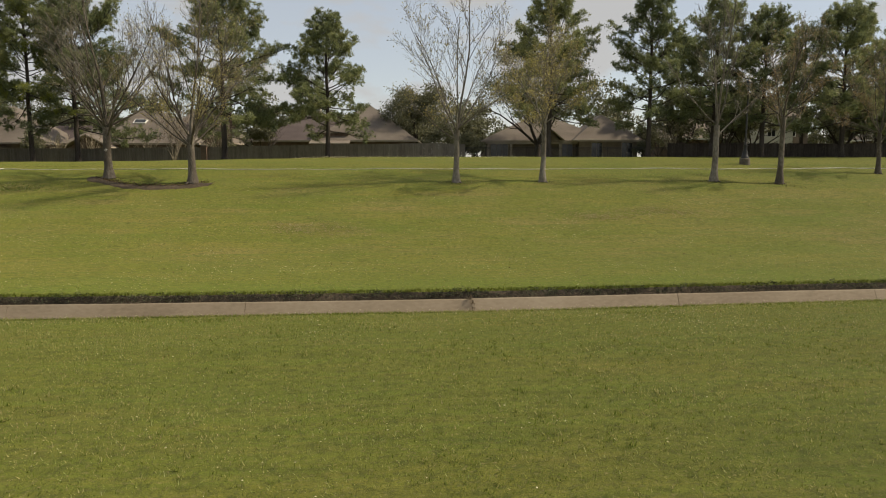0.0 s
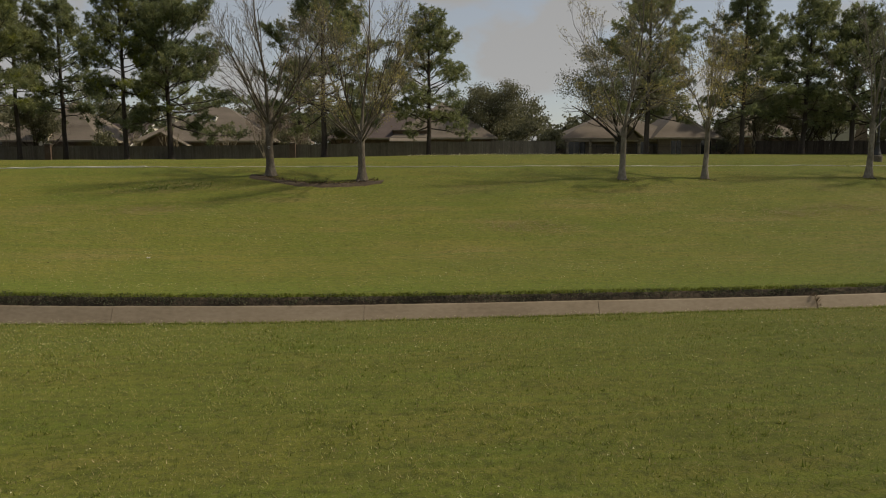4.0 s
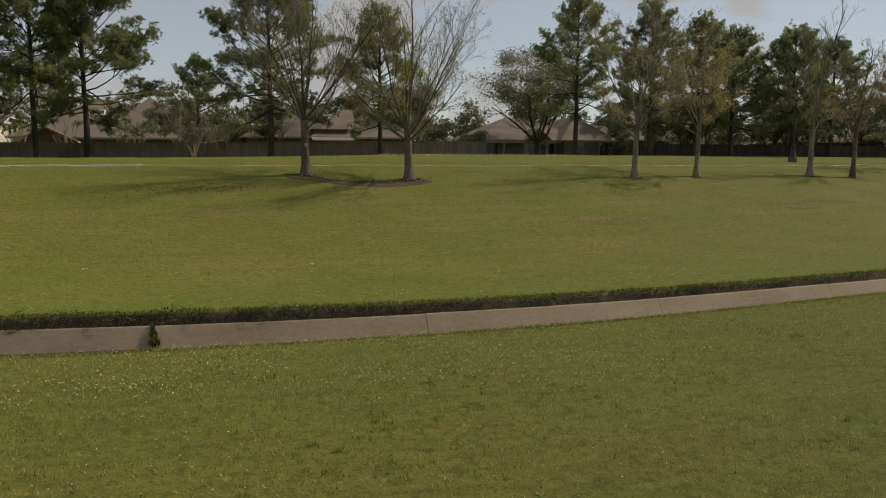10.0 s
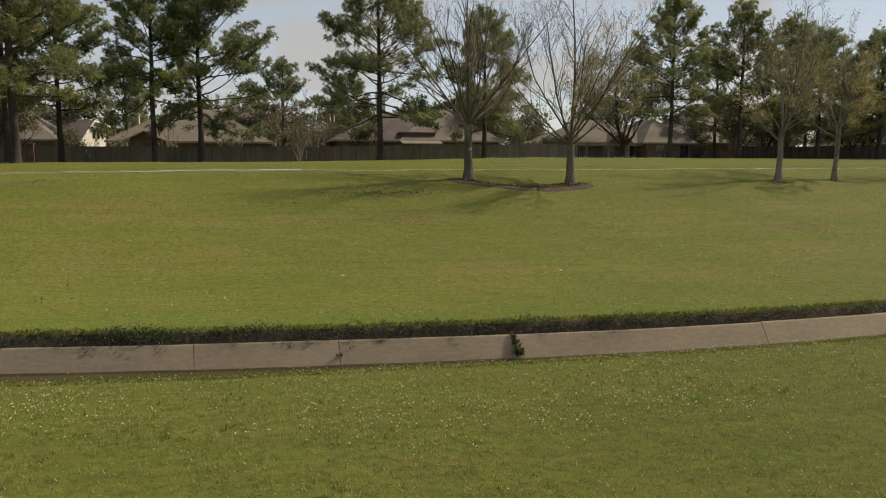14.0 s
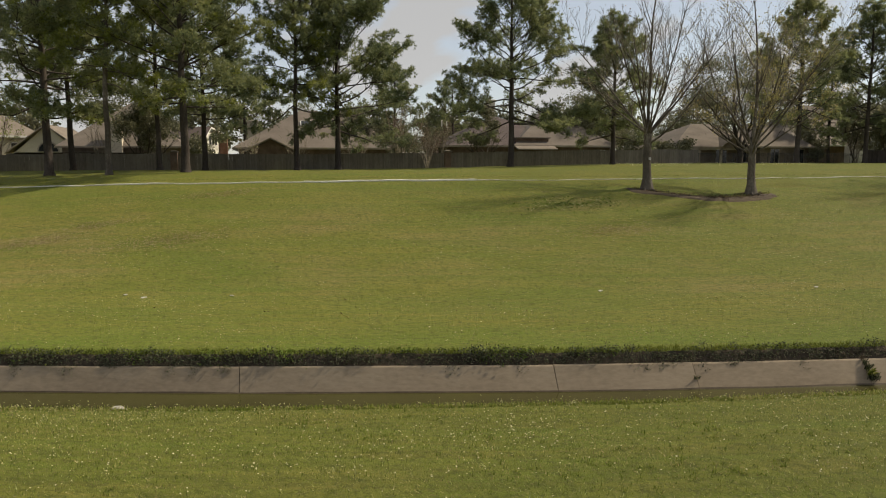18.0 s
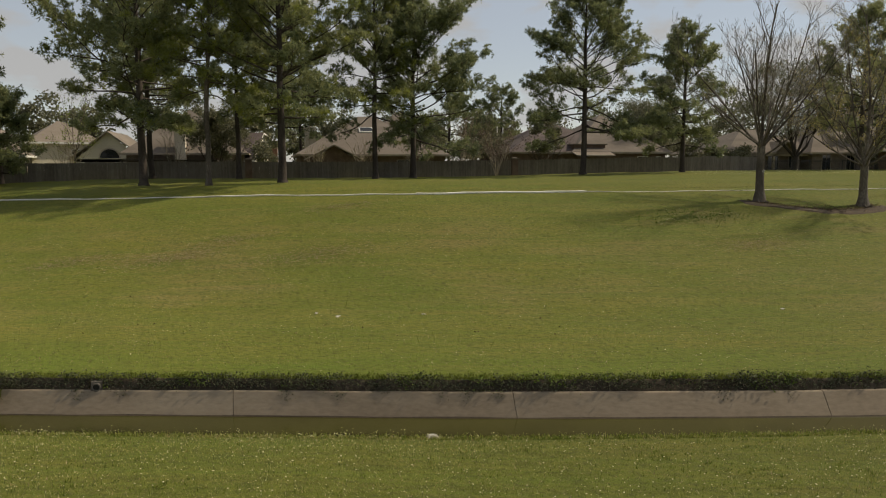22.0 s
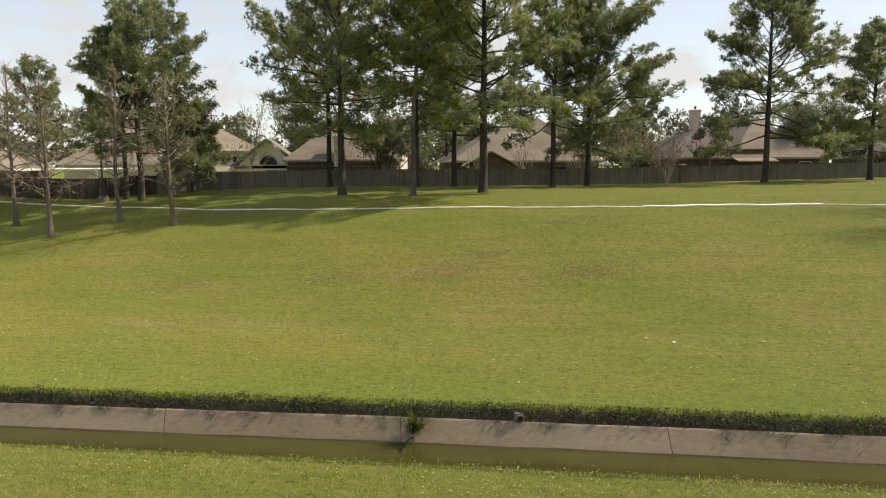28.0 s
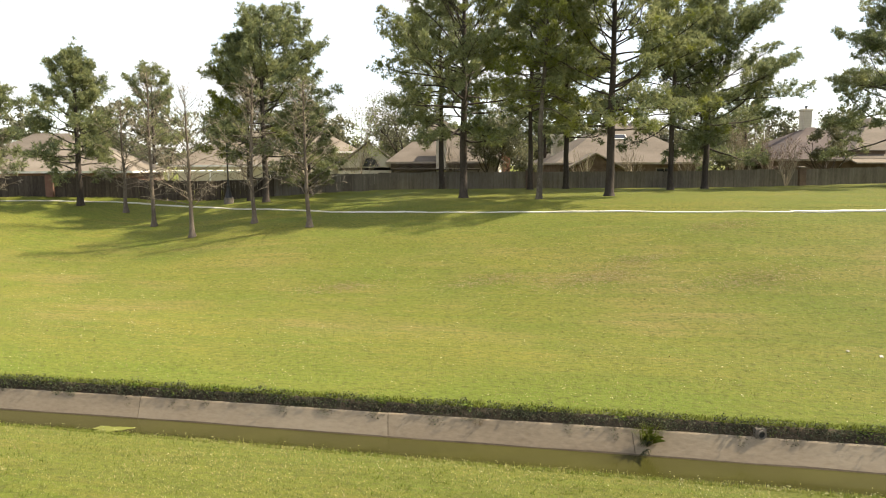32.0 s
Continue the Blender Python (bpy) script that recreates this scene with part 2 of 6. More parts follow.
ALGAE = make_mat("algae", [(0.10, 0.11, 0.02), (0.16, 0.17, 0.035)], (2.0, 14.0), 0.7, 0.4)
PINE_BARK = make_mat("pine bark", [(0.024, 0.019, 0.016), (0.05, 0.041, 0.034), (0.092, 0.076, 0.064)], (1.5, 14.0), 0.95, 0.8, stretch=(1, 1, 0.35), dist=0.04)
GREY_BARK = make_mat("grey bark", [(0.04, 0.033, 0.025), (0.088, 0.074, 0.058), (0.218, 0.194, 0.158)], (1.2, 12.0), 0.92, 0.6, stretch=(1, 1, 0.5), dist=0.03)
PALE_BARK = make_mat("pale smooth bark", [(0.062, 0.053, 0.042), (0.14, 0.124, 0.1), (0.29, 0.265, 0.222)], (1.2, 9.0), 0.92, 0.5, stretch=(1, 1, 0.5), dist=0.03)
TWIG = make_mat("twig bark", [(0.115, 0.1, 0.078), (0.21, 0.187, 0.15), (0.33, 0.3, 0.25)], (1.2, 12.0), 0.9, 0.0)
CYPRESS_BARK = make_mat("cypress bark", [(0.0525, 0.04216, 0.033), (0.1155, 0.09384, 0.07392), (0.203, 0.1666, 0.1353)], (1.2, 14.0), 0.92, 0.5, stretch=(1, 1, 0.4))
CYPRESS_TWIG = make_mat("cypress twig", [(0.2, 0.165, 0.12), (0.3, 0.255, 0.19), (0.38, 0.33, 0.25)], (1.2, 14.0), 0.9, 0.0, isl=0.2)
NEEDLE = make_mat("pine needles", [(0.112, 0.14, 0.08), (0.174, 0.205, 0.099), (0.238, 0.26, 0.115), (0.304, 0.308, 0.136)], (0.3, 1.6), 0.5, 0, isl=0.3, rnd=0.1, trans=0.5)
NEEDLE_YOUNG = make_mat("fresh pine needles", [(0.12, 0.145, 0.035), (0.2, 0.225, 0.05), (0.28, 0.295, 0.07)], (0.3, 1.6), 0.55, 0, isl=0.25, trans=0.45)
OAK_LEAF = make_mat("live oak leaves", [(0.09, 0.094, 0.06), (0.145, 0.147, 0.086), (0.21, 0.205, 0.112)], (0.35, 2.0), 0.5, 0, isl=0.35, trans=0.4)
BUD_LEAF = make_mat("budding leaves", [(0.25, 0.205, 0.075), (0.36, 0.305, 0.10), (0.45, 0.40, 0.15)], (0.3, 1.5), 0.6, 0, isl=0.4, trans=0.4)
RUST_LEAF = make_mat("rusty budding leaves", [(0.18, 0.125, 0.065), (0.28, 0.2, 0.10), (0.37, 0.28, 0.14)], (0.3, 1.5), 0.6, 0, isl=0.4, trans=0.35)
LIME_LEAF = make_mat("fresh lime leaves", [(0.10, 0.15, 0.025), (0.20, 0.26, 0.045), (0.30, 0.36, 0.08)], (0.5, 2.0), 0.55, 0, isl=0.4, trans=0.4)
PINK_LEAF = make_mat("reddish shrub leaves", [(0.06, 0.03, 0.028), (0.14, 0.085, 0.07), (0.20, 0.15, 0.10)], (0.5, 2.0), 0.6, 0, isl=0.5, trans=0.3)
DEAD_LEAF = make_mat("fallen leaves", [(0.03, 0.02, 0.012), (0.075, 0.05, 0.028), (0.17, 0.12, 0.07)], (1.0, 8.0), 0.9, 0, isl=0.6)
# dry straw, lightened so that it doubles as painted sparkle on the lawn
STRAW = make_mat("straw with sun sparkle", [(0.27, 0.215, 0.11), (0.36, 0.295, 0.155), (0.46, 0.39, 0.22)], (0.8, 6.0), 0.9, 0, isl=0.5, spec=0.1, trans=0.2)
THATCH = make_mat("worn turf", [(0.29, 0.235, 0.14), (0.37, 0.3, 0.185), (0.45, 0.37, 0.24)], (0.8, 6.0), 0.9, 0, isl=0.4, spec=0.1, trans=0.3)
# sunlit look of the blade tips, put into a pale colour
PALE = make_mat("pale grass tips", [(0.2, 0.24, 0.075), (0.29, 0.32, 0.115), (0.38, 0.395, 0.175)], (0.8, 6.0), 0.8, 0, isl=0.5, spec=0.1, trans=0.35)
DRY = make_mat("dry thatch", [(0.17, 0.125, 0.08), (0.25, 0.19, 0.125), (0.34, 0.28, 0.2)], (0.8, 6.0), 0.9, 0, isl=0.5, spec=0.1)
MULCH = make_mat("bare mulch", [(0.03, 0.0225, 0.0145), (0.062, 0.046, 0.03), (0.12, 0.092, 0.06)], (1.2, 9.0), 0.95, 0.6)
SCRAP = make_mat("weathered paper", [(0.4, 0.39, 0.36), (0.52, 0.51, 0.47)], (3.0, 20.0), 0.8, 0.1)
PETAL = make_mat("pale petals", [(0.46, 0.43, 0.2), (0.62, 0.58, 0.34), (0.74, 0.70, 0.46)], (0.5, 3.0), 0.7, 0, isl=0.5)
STALK = make_mat("flower stalks", [(0.05, 0.07, 0.02), (0.10, 0.13, 0.035)], (0.5, 3.0), 0.7, 0)
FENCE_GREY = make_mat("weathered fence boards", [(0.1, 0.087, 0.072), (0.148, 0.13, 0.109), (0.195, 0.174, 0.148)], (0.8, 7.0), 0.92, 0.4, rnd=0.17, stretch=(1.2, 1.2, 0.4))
# darker set of the board colours; it also holds the shade under the pines
FENCE_DARK = make_mat("dark fence boards", [(0.025, 0.020, 0.016), (0.055, 0.044, 0.035), (0.09, 0.074, 0.06)], (0.8, 7.0), 0.92, 0.4, rnd=0.17, stretch=(1.2, 1.2, 0.4))
BRICK_RED = make_mat("red brick", [(0.10, 0.055, 0.04), (0.17, 0.095, 0.07), (0.24, 0.145, 0.11)], (2.0, 20.0), 0.9, 0.4)
BRICK_TAN = make_mat("tan brick", [(0.12, 0.094, 0.076), (0.185, 0.15, 0.122), (0.245, 0.205, 0.17)], (1.5, 16.0), 0.9, 0.3)
BRICK_BROWN = make_mat("brown brick", [(0.075, 0.052, 0.04), (0.13, 0.092, 0.072), (0.19, 0.14, 0.11)], (1.5, 16.0), 0.9, 0.3)
STUCCO = make_mat("cream siding", [(0.42, 0.37, 0.28), (0.56, 0.51, 0.41), (0.64, 0.6, 0.5)], (0.6, 10.0), 0.85, 0.15)
SIDING = make_mat("white lapped siding", [(0.5, 0.48, 0.42), (0.62, 0.6, 0.53), (0.68, 0.66, 0.59)], (0.8, 10.0), 0.8, 0.1)
WHITE = make_mat("white painted trim", [(0.58, 0.57, 0.54), (0.72, 0.71, 0.68), (0.78, 0.77, 0.74)], (1.0, 10.0), 0.6, 0.05)
TRIM = make_mat("tan painted trim", [(0.24, 0.2, 0.16), (0.34, 0.29, 0.235), (0.4, 0.35, 0.29)], (1.0, 10.0), 0.7, 0.05)
ROOF_A = make_mat("brown shingles", [(0.09, 0.075, 0.06), (0.138, 0.117, 0.097), (0.18, 0.155, 0.13)], (0.5, 11.0), 0.92, 0.5, rnd=0.1, stretch=(0.6, 0.6, 2.2))
ROOF_B = make_mat("mauve brown shingles", [(0.055, 0.043, 0.041), (0.09, 0.071, 0.067), (0.125, 0.102, 0.095)], (0.5, 11.0), 0.92, 0.5, rnd=0.1, stretch=(0.6, 0.6, 2.2))
ROOF_C = make_mat("tan shingles", [(0.13, 0.108, 0.085), (0.185, 0.157, 0.127), (0.23, 0.2, 0.165)], (0.5, 11.0), 0.92, 0.5, rnd=0.1, stretch=(0.6, 0.6, 2.2))
IRON = make_mat("black painted iron", [(0.010, 0.010, 0.011), (0.018, 0.018, 0.019)], (2.0, 20.0), 0.45, 0.1, spec=0.5)
GLASS = make_mat("dark window glass", [(0.012, 0.014, 0.016), (0.022, 0.025, 0.028)], (0.5, 2.0), 0.08, 0.0, spec=0.6)
LANTERN = make_mat("frosted lantern glass", [(0.12, 0.12, 0.115), (0.2, 0.2, 0.19)], (3.0, 20.0), 0.35, 0.0)
ROCK = make_mat("pale rock", [(0.2, 0.185, 0.155), (0.33, 0.31, 0.27), (0.45, 0.43, 0.38)], (4.0, 25.0), 0.85, 0.5)


# ---- mesh helpers ----
class Buf:
    """Gathers vertices, triangles and quads, then makes one mesh."""

    def __init__(self):
        self.v, self.f, self.m, self.n = [], [], [], 0

    def add(self, v, faces, mat=0):
        v = np.asarray(v, float).reshape(-1, 3)
        faces = np.asarray(faces, int)
        self.v.append(v)
        self.f.append(faces + self.n)
        self.m.append(np.full(len(faces), mat, int))
        self.n += len(v)

    def box(self, lo, hi, mat=0, taper=0.0):
        (a, b, c), (d, e, f) = lo, hi
        t = taper
        v = [(a, b, c), (d, b, c), (d, e, c), (a, e, c), (a + t, b + t, f), (d - t, b + t, f), (d - t, e - t, f), (a + t, e - t, f)]
        self.add(v, [(3, 2, 1, 0), (4, 5, 6, 7), (0, 1, 5, 4), (1, 2, 6, 5), (2, 3, 7, 6), (3, 0, 4, 7)], mat)

    def tube(self, pts, radii, sides=6, mat=0, cap=True):
        pts, radii = np.asarray(pts, float), np.asarray(radii, float)
        d = np.gradient(pts, axis=0)
        d /= np.linalg.norm(d, axis=1)[:, None] + 1e-9
        ref = np.where(np.abs(d[:, 2:3]) > 0.9, [[1.0, 0, 0]], [[0, 0, 1.0]])
        u = np.cross(d, ref)
        u /= np.linalg.norm(u, axis=1)[:, None] + 1e-9
        w = np.cross(d, u)
        a = np.arange(sides) * 2 * np.pi / sides
        ring = pts[:, None] + radii[:, None, None] * (u[:, None] * np.cos(a)[None, :, None] + w[:, None] * np.sin(a)[None, :, None])
        k = len(pts)
        i, j = np.meshgrid(np.arange(k - 1), np.arange(sides), indexing="ij")
        i, j = i.ravel(), j.ravel()
        q = np.stack([i * sides + j, i * sides + (j + 1) % sides, (i + 1) * sides + (j + 1) % sides, (i + 1) * sides + j], 1)
        self.add(ring.reshape(-1, 3), q, mat)
        if cap:
            c = np.concatenate([[pts[-1]], ring[-1]])
            self.add(c, [(0, 1 + n_, 1 + (n_ + 1) % sides) for n_ in range(sides)], mat)

    def lathe(self, prof, centre=(0, 0, 0), sides=16, mat=0):
        prof = np.asarray(prof, float)
        a = np.arange(sides) * 2 * np.pi / sides
        v = np.stack([prof[:, None, 0] * np.cos(a), prof[:, None, 0] * np.sin(a), np.repeat(prof[:, 1:2], sides, 1)], 2) + np.asarray(centre)
        q = [(i * sides + j, i * sides + (j + 1) % sides, (i + 1) * sides + (j + 1) % sides, (i + 1) * sides + j) for i in range(len(prof) - 1) for j in range(sides)]
        self.add(v.reshape(-1, 3), q, mat)

    def mesh(self, name, mats, smooth=False):
        me = bpy.data.meshes.new(name)
        v = np.concatenate(self.v)
        loops = np.concatenate([f.ravel() for f in self.f])
        sizes = np.concatenate([np.full(len(f), f.shape[1]) for f in self.f])
        mi = np.concatenate(self.m)
        me.vertices.add(len(v))
        me.vertices.foreach_set("co", v.astype(np.float32).ravel())
        me.loops.add(len(loops))
        me.loops.foreach_set("vertex_index", loops.astype(np.int32))
        me.polygons.add(len(sizes))
        me.polygons.foreach_set("loop_start", np.concatenate([[0], np.cumsum(sizes)[:-1]]).astype(np.int32))
        me.polygons.foreach_set("material_index", mi.astype(np.int32))
        me.polygons.foreach_set("use_smooth", np.full(len(sizes), smooth))
        for m in mats if isinstance(mats, (list, tuple)) else [mats]:
            me.materials.append(m)
        me.update(calc_edges=True)
        me.validate()
        return me


def part(name, buf, mats, parent=None, label="", smooth=False, at=None):
    """One mesh object, from a Buf or a ready mesh, under parent."""
    ob = new(name, buf.mesh(name, mats, smooth) if isinstance(buf, Buf) else buf)
    if parent is not None:
        ob.parent = parent
    if at is not None:
        ob.matrix_basis = at
    if label:
        ob["label"] = label
    return ob


def thing(name, at, label, category, group="", kind=""):
    e = new(name)
    e.empty_display_size = 0.3
    e.matrix_basis = at
    return tagged(e, label, category, group, kind)


def ss(u):
    u = np.clip(u, 0.0, 1.0)
    return u * u * (3 - 2 * u)


# ---- the lie of the land ----
_kx = np.arange(-400.0, 400.5, 0.5)
_ky = np.interp(_kx, [-400, -110, -79, -72, -66.6, -61.5, -53.2, -46, -40, -33, -27, -22.4, -15, -8, 1, 8.4, 16, 60, 400],
                [120, 45.8, 36.9, 35.0, 33.3, 31.9, 29.4, 27.1, 25.5, 24.2, 23.3, 22.9, 22.8, 23.35, 24.0, 24.95, 25.85, 31, 60])
_ky = np.convolve(np.pad(_ky, 8, mode="edge"), np.ones(17) / 17, mode="valid")


def ditch_y(x):
    """Where the top edge of the far concrete lining runs."""
    return np.interp(x, _kx, _ky)


def lining_z(x):
    return 1.27 - 0.013 * np.clip(-42 - np.asarray(x, float), 0, 60)


def water_z(x):
    return lining_z(x) - 0.55


def near_lip(x):
    """How far this side of the lining's edge the near grass edge lies (negative)."""
    return np.interp(x, [-120, -78, -62, -54, -48, -43, -36, -28, -20, -13, -3, 3, 15, 40], [-2.3, -2.3, -2.45, -2.55, -2.6, -2.5, -2.35, -2.0, -1.8, -1.5, -1.2, -1.1, -1.0, -1.0])


def swell(x, s):
    """Soft unevenness of the lawn."""
    return 0.016 * np.sin(0.9 * x + 0.4 * s) + 0.018 * np.sin(0.37 * x - 1.1 * s + 2) + 0.012 * np.sin(2.1 * x + 1.7 * s + 1)


def lip_z(x):
    """Height of the near grass edge over the ditch."""
    return water_z(x) + np.interp(x, [-58, -48, -36, -20, -10, 3], [0.28, 0.32, 0.41, 0.43, 0.40, 0.36])


def near_z(x, s):
    e = near_lip(x)
    lip = lip_z(x) + 0.01
    u = np.clip((e - s) / (8.0 + e), 0, 1)
    return lip + (1.80 - lip) * u ** 0.8 + 0.16 * ss((-8 - s) / 8) + swell(x, s) * ss((e - s) / 2)


def fence_y(x):
    """The line of the garden fences."""
    return 81.0 - 4.2 * ss((-66 - np.asarray(x, float)) / 32)


def far_z(x, s):
    shift = 3 * ss((-45 - x) / 25) + 4 * ss((-72 - x) / 15) - 6 * ss((-88 - x) / 14)
    top = 6.0 - 0.45 * ss((-62 - x) / 25)
    bench = 1.55 - 0.3 * ss((-50 - x) / 25)
    z = bench + (top - bench) * ss((s - shift - 6) / 28)
    z = z + 0.55 * ss((s - 29) / 22) * ss((x + 42) / 42)
    z = z + (lining_z(x) + 0.34 - 0.06 * ss((x + 30) / 25) - bench) * (1 - ss(s / 4.0))
    # a shallow hollow along the path by the cypresses
    z = z - 0.45 * ss((-45 - x) / 25) * (1 - ss((-83 - x) / 9)) * ss((s - 24) / 8) * (1 - ss((s - 37) / 9))
    # the lawn falls away a little just before the garden fences
    ahead = ditch_y(x) + s - fence_y(x)
    z = z - (0.26 - 0.36 * ss((-80 - x) / 14)) * ss((ahead + 1.6) / 1.4)
    return z + 0.5 * ss((s - 90) / 60) + swell(x, s) * ss((s - 0.5) / 3)


def ground_z(x, y):
    x, y = np.asarray(x, float), np.asarray(y, float)
    s = y - ditch_y(x)
    return np.where(s > -0.3, far_z(x, np.maximum(s, 0.28)), near_z(x, s))


def gz(x, y):
    return float(ground_z(x, y))


# ---- ground, one sheet from the near field over the ditch to the horizon ----
def build_ground():
    xs = np.unique(np.concatenate([np.linspace(-900, -160, 12), np.linspace(-160, -110, 16), np.arange(-110, 60.01, 0.6), np.linspace(60, 120, 20), np.linspace(120, 900, 12)]))
    near = np.concatenate([np.linspace(-500, -40, 10), np.linspace(-36, -16, 10), np.arange(-15, -3.2, 0.5)])
    far = np.concatenate([np.arange(0.9, 6, 0.6), np.arange(6, 45, 0.8), np.arange(45.6, 62, 0.7), np.linspace(62.5, 90, 12), np.linspace(96, 200, 12), np.linspace(240, 1400, 10)])
    cols, mats = [], []
    X = xs
    zw, zt, e, yd = water_z(X), lining_z(X), near_lip(X), ditch_y(X)
    wob = np.array([noise.noise((x * 0.9, 3.1, 0)) for x in X]) * 0.10
    wob2 = np.array([noise.noise((x * 2.3, 7.7, 0)) for x in X]) * 0.07
    dirt = 0.35 + 0.65 * ss((X + 60) / 30)

    def row(s, z, mat):
        cols.append(np.stack([X, yd + s, z], 1))
        mats.append(mat)
    for s in near:
        sv = np.full_like(X, s)
        row(sv, near_z(X, sv), 0)
    row(e - 0.5, near_z(X, e - 0.5), 0)
    row(e + wob * 0.8, lip_z(X), 0)
    row(e + 0.06 + wob * 0.8, zw + 0.18, 1)
    row(e + 0.10 + wob * 0.8, zw - 0.3, 1)
    row(e * 0.5 - 0.25, zw - 0.45, 1)
    row(np.full_like(X, -0.6), zw - 0.45, 1)
    row(np.full_like(X, -0.06), zt - 0.16, 1)
    row(np.full_like(X, 0.10), zt - 0.06, 1)
    row(0.12 + wob2 * dirt, zt + 0.02, 1)
    row(0.20 + wob2 * dirt, zt + 0.18, 1)
    row(0.26 + wob, zt + 0.32 - 0.06 * ss((X + 30) / 25) + 0.3 * wob, 0)
    row(0.5 + wob, far_z(X, np.full_like(X, 0.5)), 0)
    for s in far:
        sv = np.full_like(X, s)
        row(sv, far_z(X, sv), 0)
    V = np.stack(cols, 0)
    r, c = V.shape[:2]
    i, j = np.meshgrid(np.arange(r - 1), np.arange(c - 1), indexing="ij")
    q = np.stack([i * c + j, i * c + j + 1, (i + 1) * c + j + 1, (i + 1) * c + j], -1)
    b = Buf()
    b.add(V.reshape(-1, 3), q.reshape(-1, 4))
    b.m[0] = np.repeat(np.array(mats[:-1]), c - 1)
    land = part("ground", b, [LAWN, SOIL], smooth=True)
    flat_ = V.reshape(-1, 3).copy()
    flat_[:, 1] -= ditch_y(flat_[:, 0])
    flat_[:, 2] = 0
    land.data.attributes.new("along_ditch", "FLOAT_VECTOR", "POINT").data.foreach_set("vector", flat_.astype(np.float32).ravel())
    return tagged(land, "mown spring lawn on two banks of a drainage ditch", "lawn", kind="structure")


build_ground()


# ---- ditch: concrete lining in long slabs, and the water ----
def build_ditch():
    lining = thing("ditch_lining", pose(0, 0, 0), "stained sloping concrete lining of the drainage ditch", "ditch lining", kind="structure")
    joints = [-113.0, -105.4, -97.8, -90.2, -82.2, -74.6, -66.65, -60.0, -53.2, -46.0, -38.1, -34.5, -29.9, -22.35, -14.35, -6.65, 1.0, 8.4, 16.0, 23.6, 31.2, 38.8, 46.4, 54.0, 61.6]
    for a, d in zip(joints[:-1], joints[1:]):
        xs = np.linspace(a + 0.008, d - 0.008, max(4, int((d - a) / 0.6)))
        up = np.array([0.010 * noise.noise((x * 0.35, 1, 2)) for x in xs]) + random.uniform(-0.012, 0.012)
        yd, zt, zw = ditch_y(xs), lining_z(xs), water_z(xs)
        prof = [(0.14, -0.02), (0.10, 0.035), (0.03, 0.04), (0.0, 0.015), (-0.17, -0.26), (-0.35, -0.54), (-0.55, -0.86), (-0.5, -1.0)]
        rows_ = [np.stack([xs, yd + s, zt + dz + up * (1 if dz > -0.5 else 0.5)], 1) for s, dz in prof]
        V = np.stack(rows_, 0)
        r, c = V.shape[:2]
        i, j = np.meshgrid(np.arange(r - 1), np.arange(c - 1), indexing="ij")
        q = np.stack([i * c + j, (i + 1) * c + j, (i + 1) * c + j + 1, i * c + j + 1], -1).reshape(-1, 4)
        b = Buf()
        b.add(V.reshape(-1, 3), q)
        for col in (0, c - 1):
            ring = V[:, col]
            b.add(ring, [tuple(range(r)) if col == 0 else tuple(range(r))[::-1]])
        part("concrete_slab", b, CONCRETE, lining)
    xs = np.arange(-160, 90.1, 1.5)
    b = Buf()
    s0, s1 = near_lip(xs) - 0.1, np.full_like(xs, -0.25)
    V = np.stack([np.stack([xs, ditch_y(xs) + s, water_z(xs)], 1) for s in (s0, (s0 + s1) / 2, s1)], 0)
    c = len(xs)
    b.add(V.reshape(-1, 3), [(i * c + j, i * c + j + 1, (i + 1) * c + j + 1, (i + 1) * c + j) for i in range(2) for j in range(c - 1)])
    tagged(part("water", b, WATER, smooth=True), "murky olive-green standing water in the ditch", "water", kind="structure")

    # wet brown tide line where the water meets the slabs
    xs = np.arange(-113, 40, 0.5)
    hi_ = 0.035 + 0.02 * np.array([noise.noise((x * 0.6, 8, 2)) for x in xs])
    b = Buf()
    V = np.stack([np.stack([xs, ditch_y(xs) - 0.355 + d * 0.62 - 0.006, water_z(xs) + d], 1) for d in (np.full_like(xs, -0.03), hi_)], 0)
    c = len(xs)
    b.add(V.reshape(-1, 3), [(j, j + 1, c + j + 1, c + j) for j in range(c - 1)])
    tagged(part("tide_line", b, MUD), "wet brown mud line at the foot of the concrete slope", "mud", kind="structure")


build_ditch()


# ---- footpath of separate slabs along the crest ----
_run = np.interp(_kx, [-130, -110, -101, -97, -92, -86.5, -80.7, -75.4, -70, -66, -62, -58, -54.9, -51, -45, -41, -31, -12], [29, 30.5, 32, 33.4, 35.6, 36.8, 35.0, 32.2, 30.8, 30.4, 29.7, 28.9, 28.4, 27.95, 27.9, 28.1, 28.6, 28.7])
_run = np.convolve(np.pad(_run, 6, mode="edge"), np.ones(13) / 13, mode="valid")


def path_y(x):
    return ditch_y(x) + np.interp(x, _kx, _run)


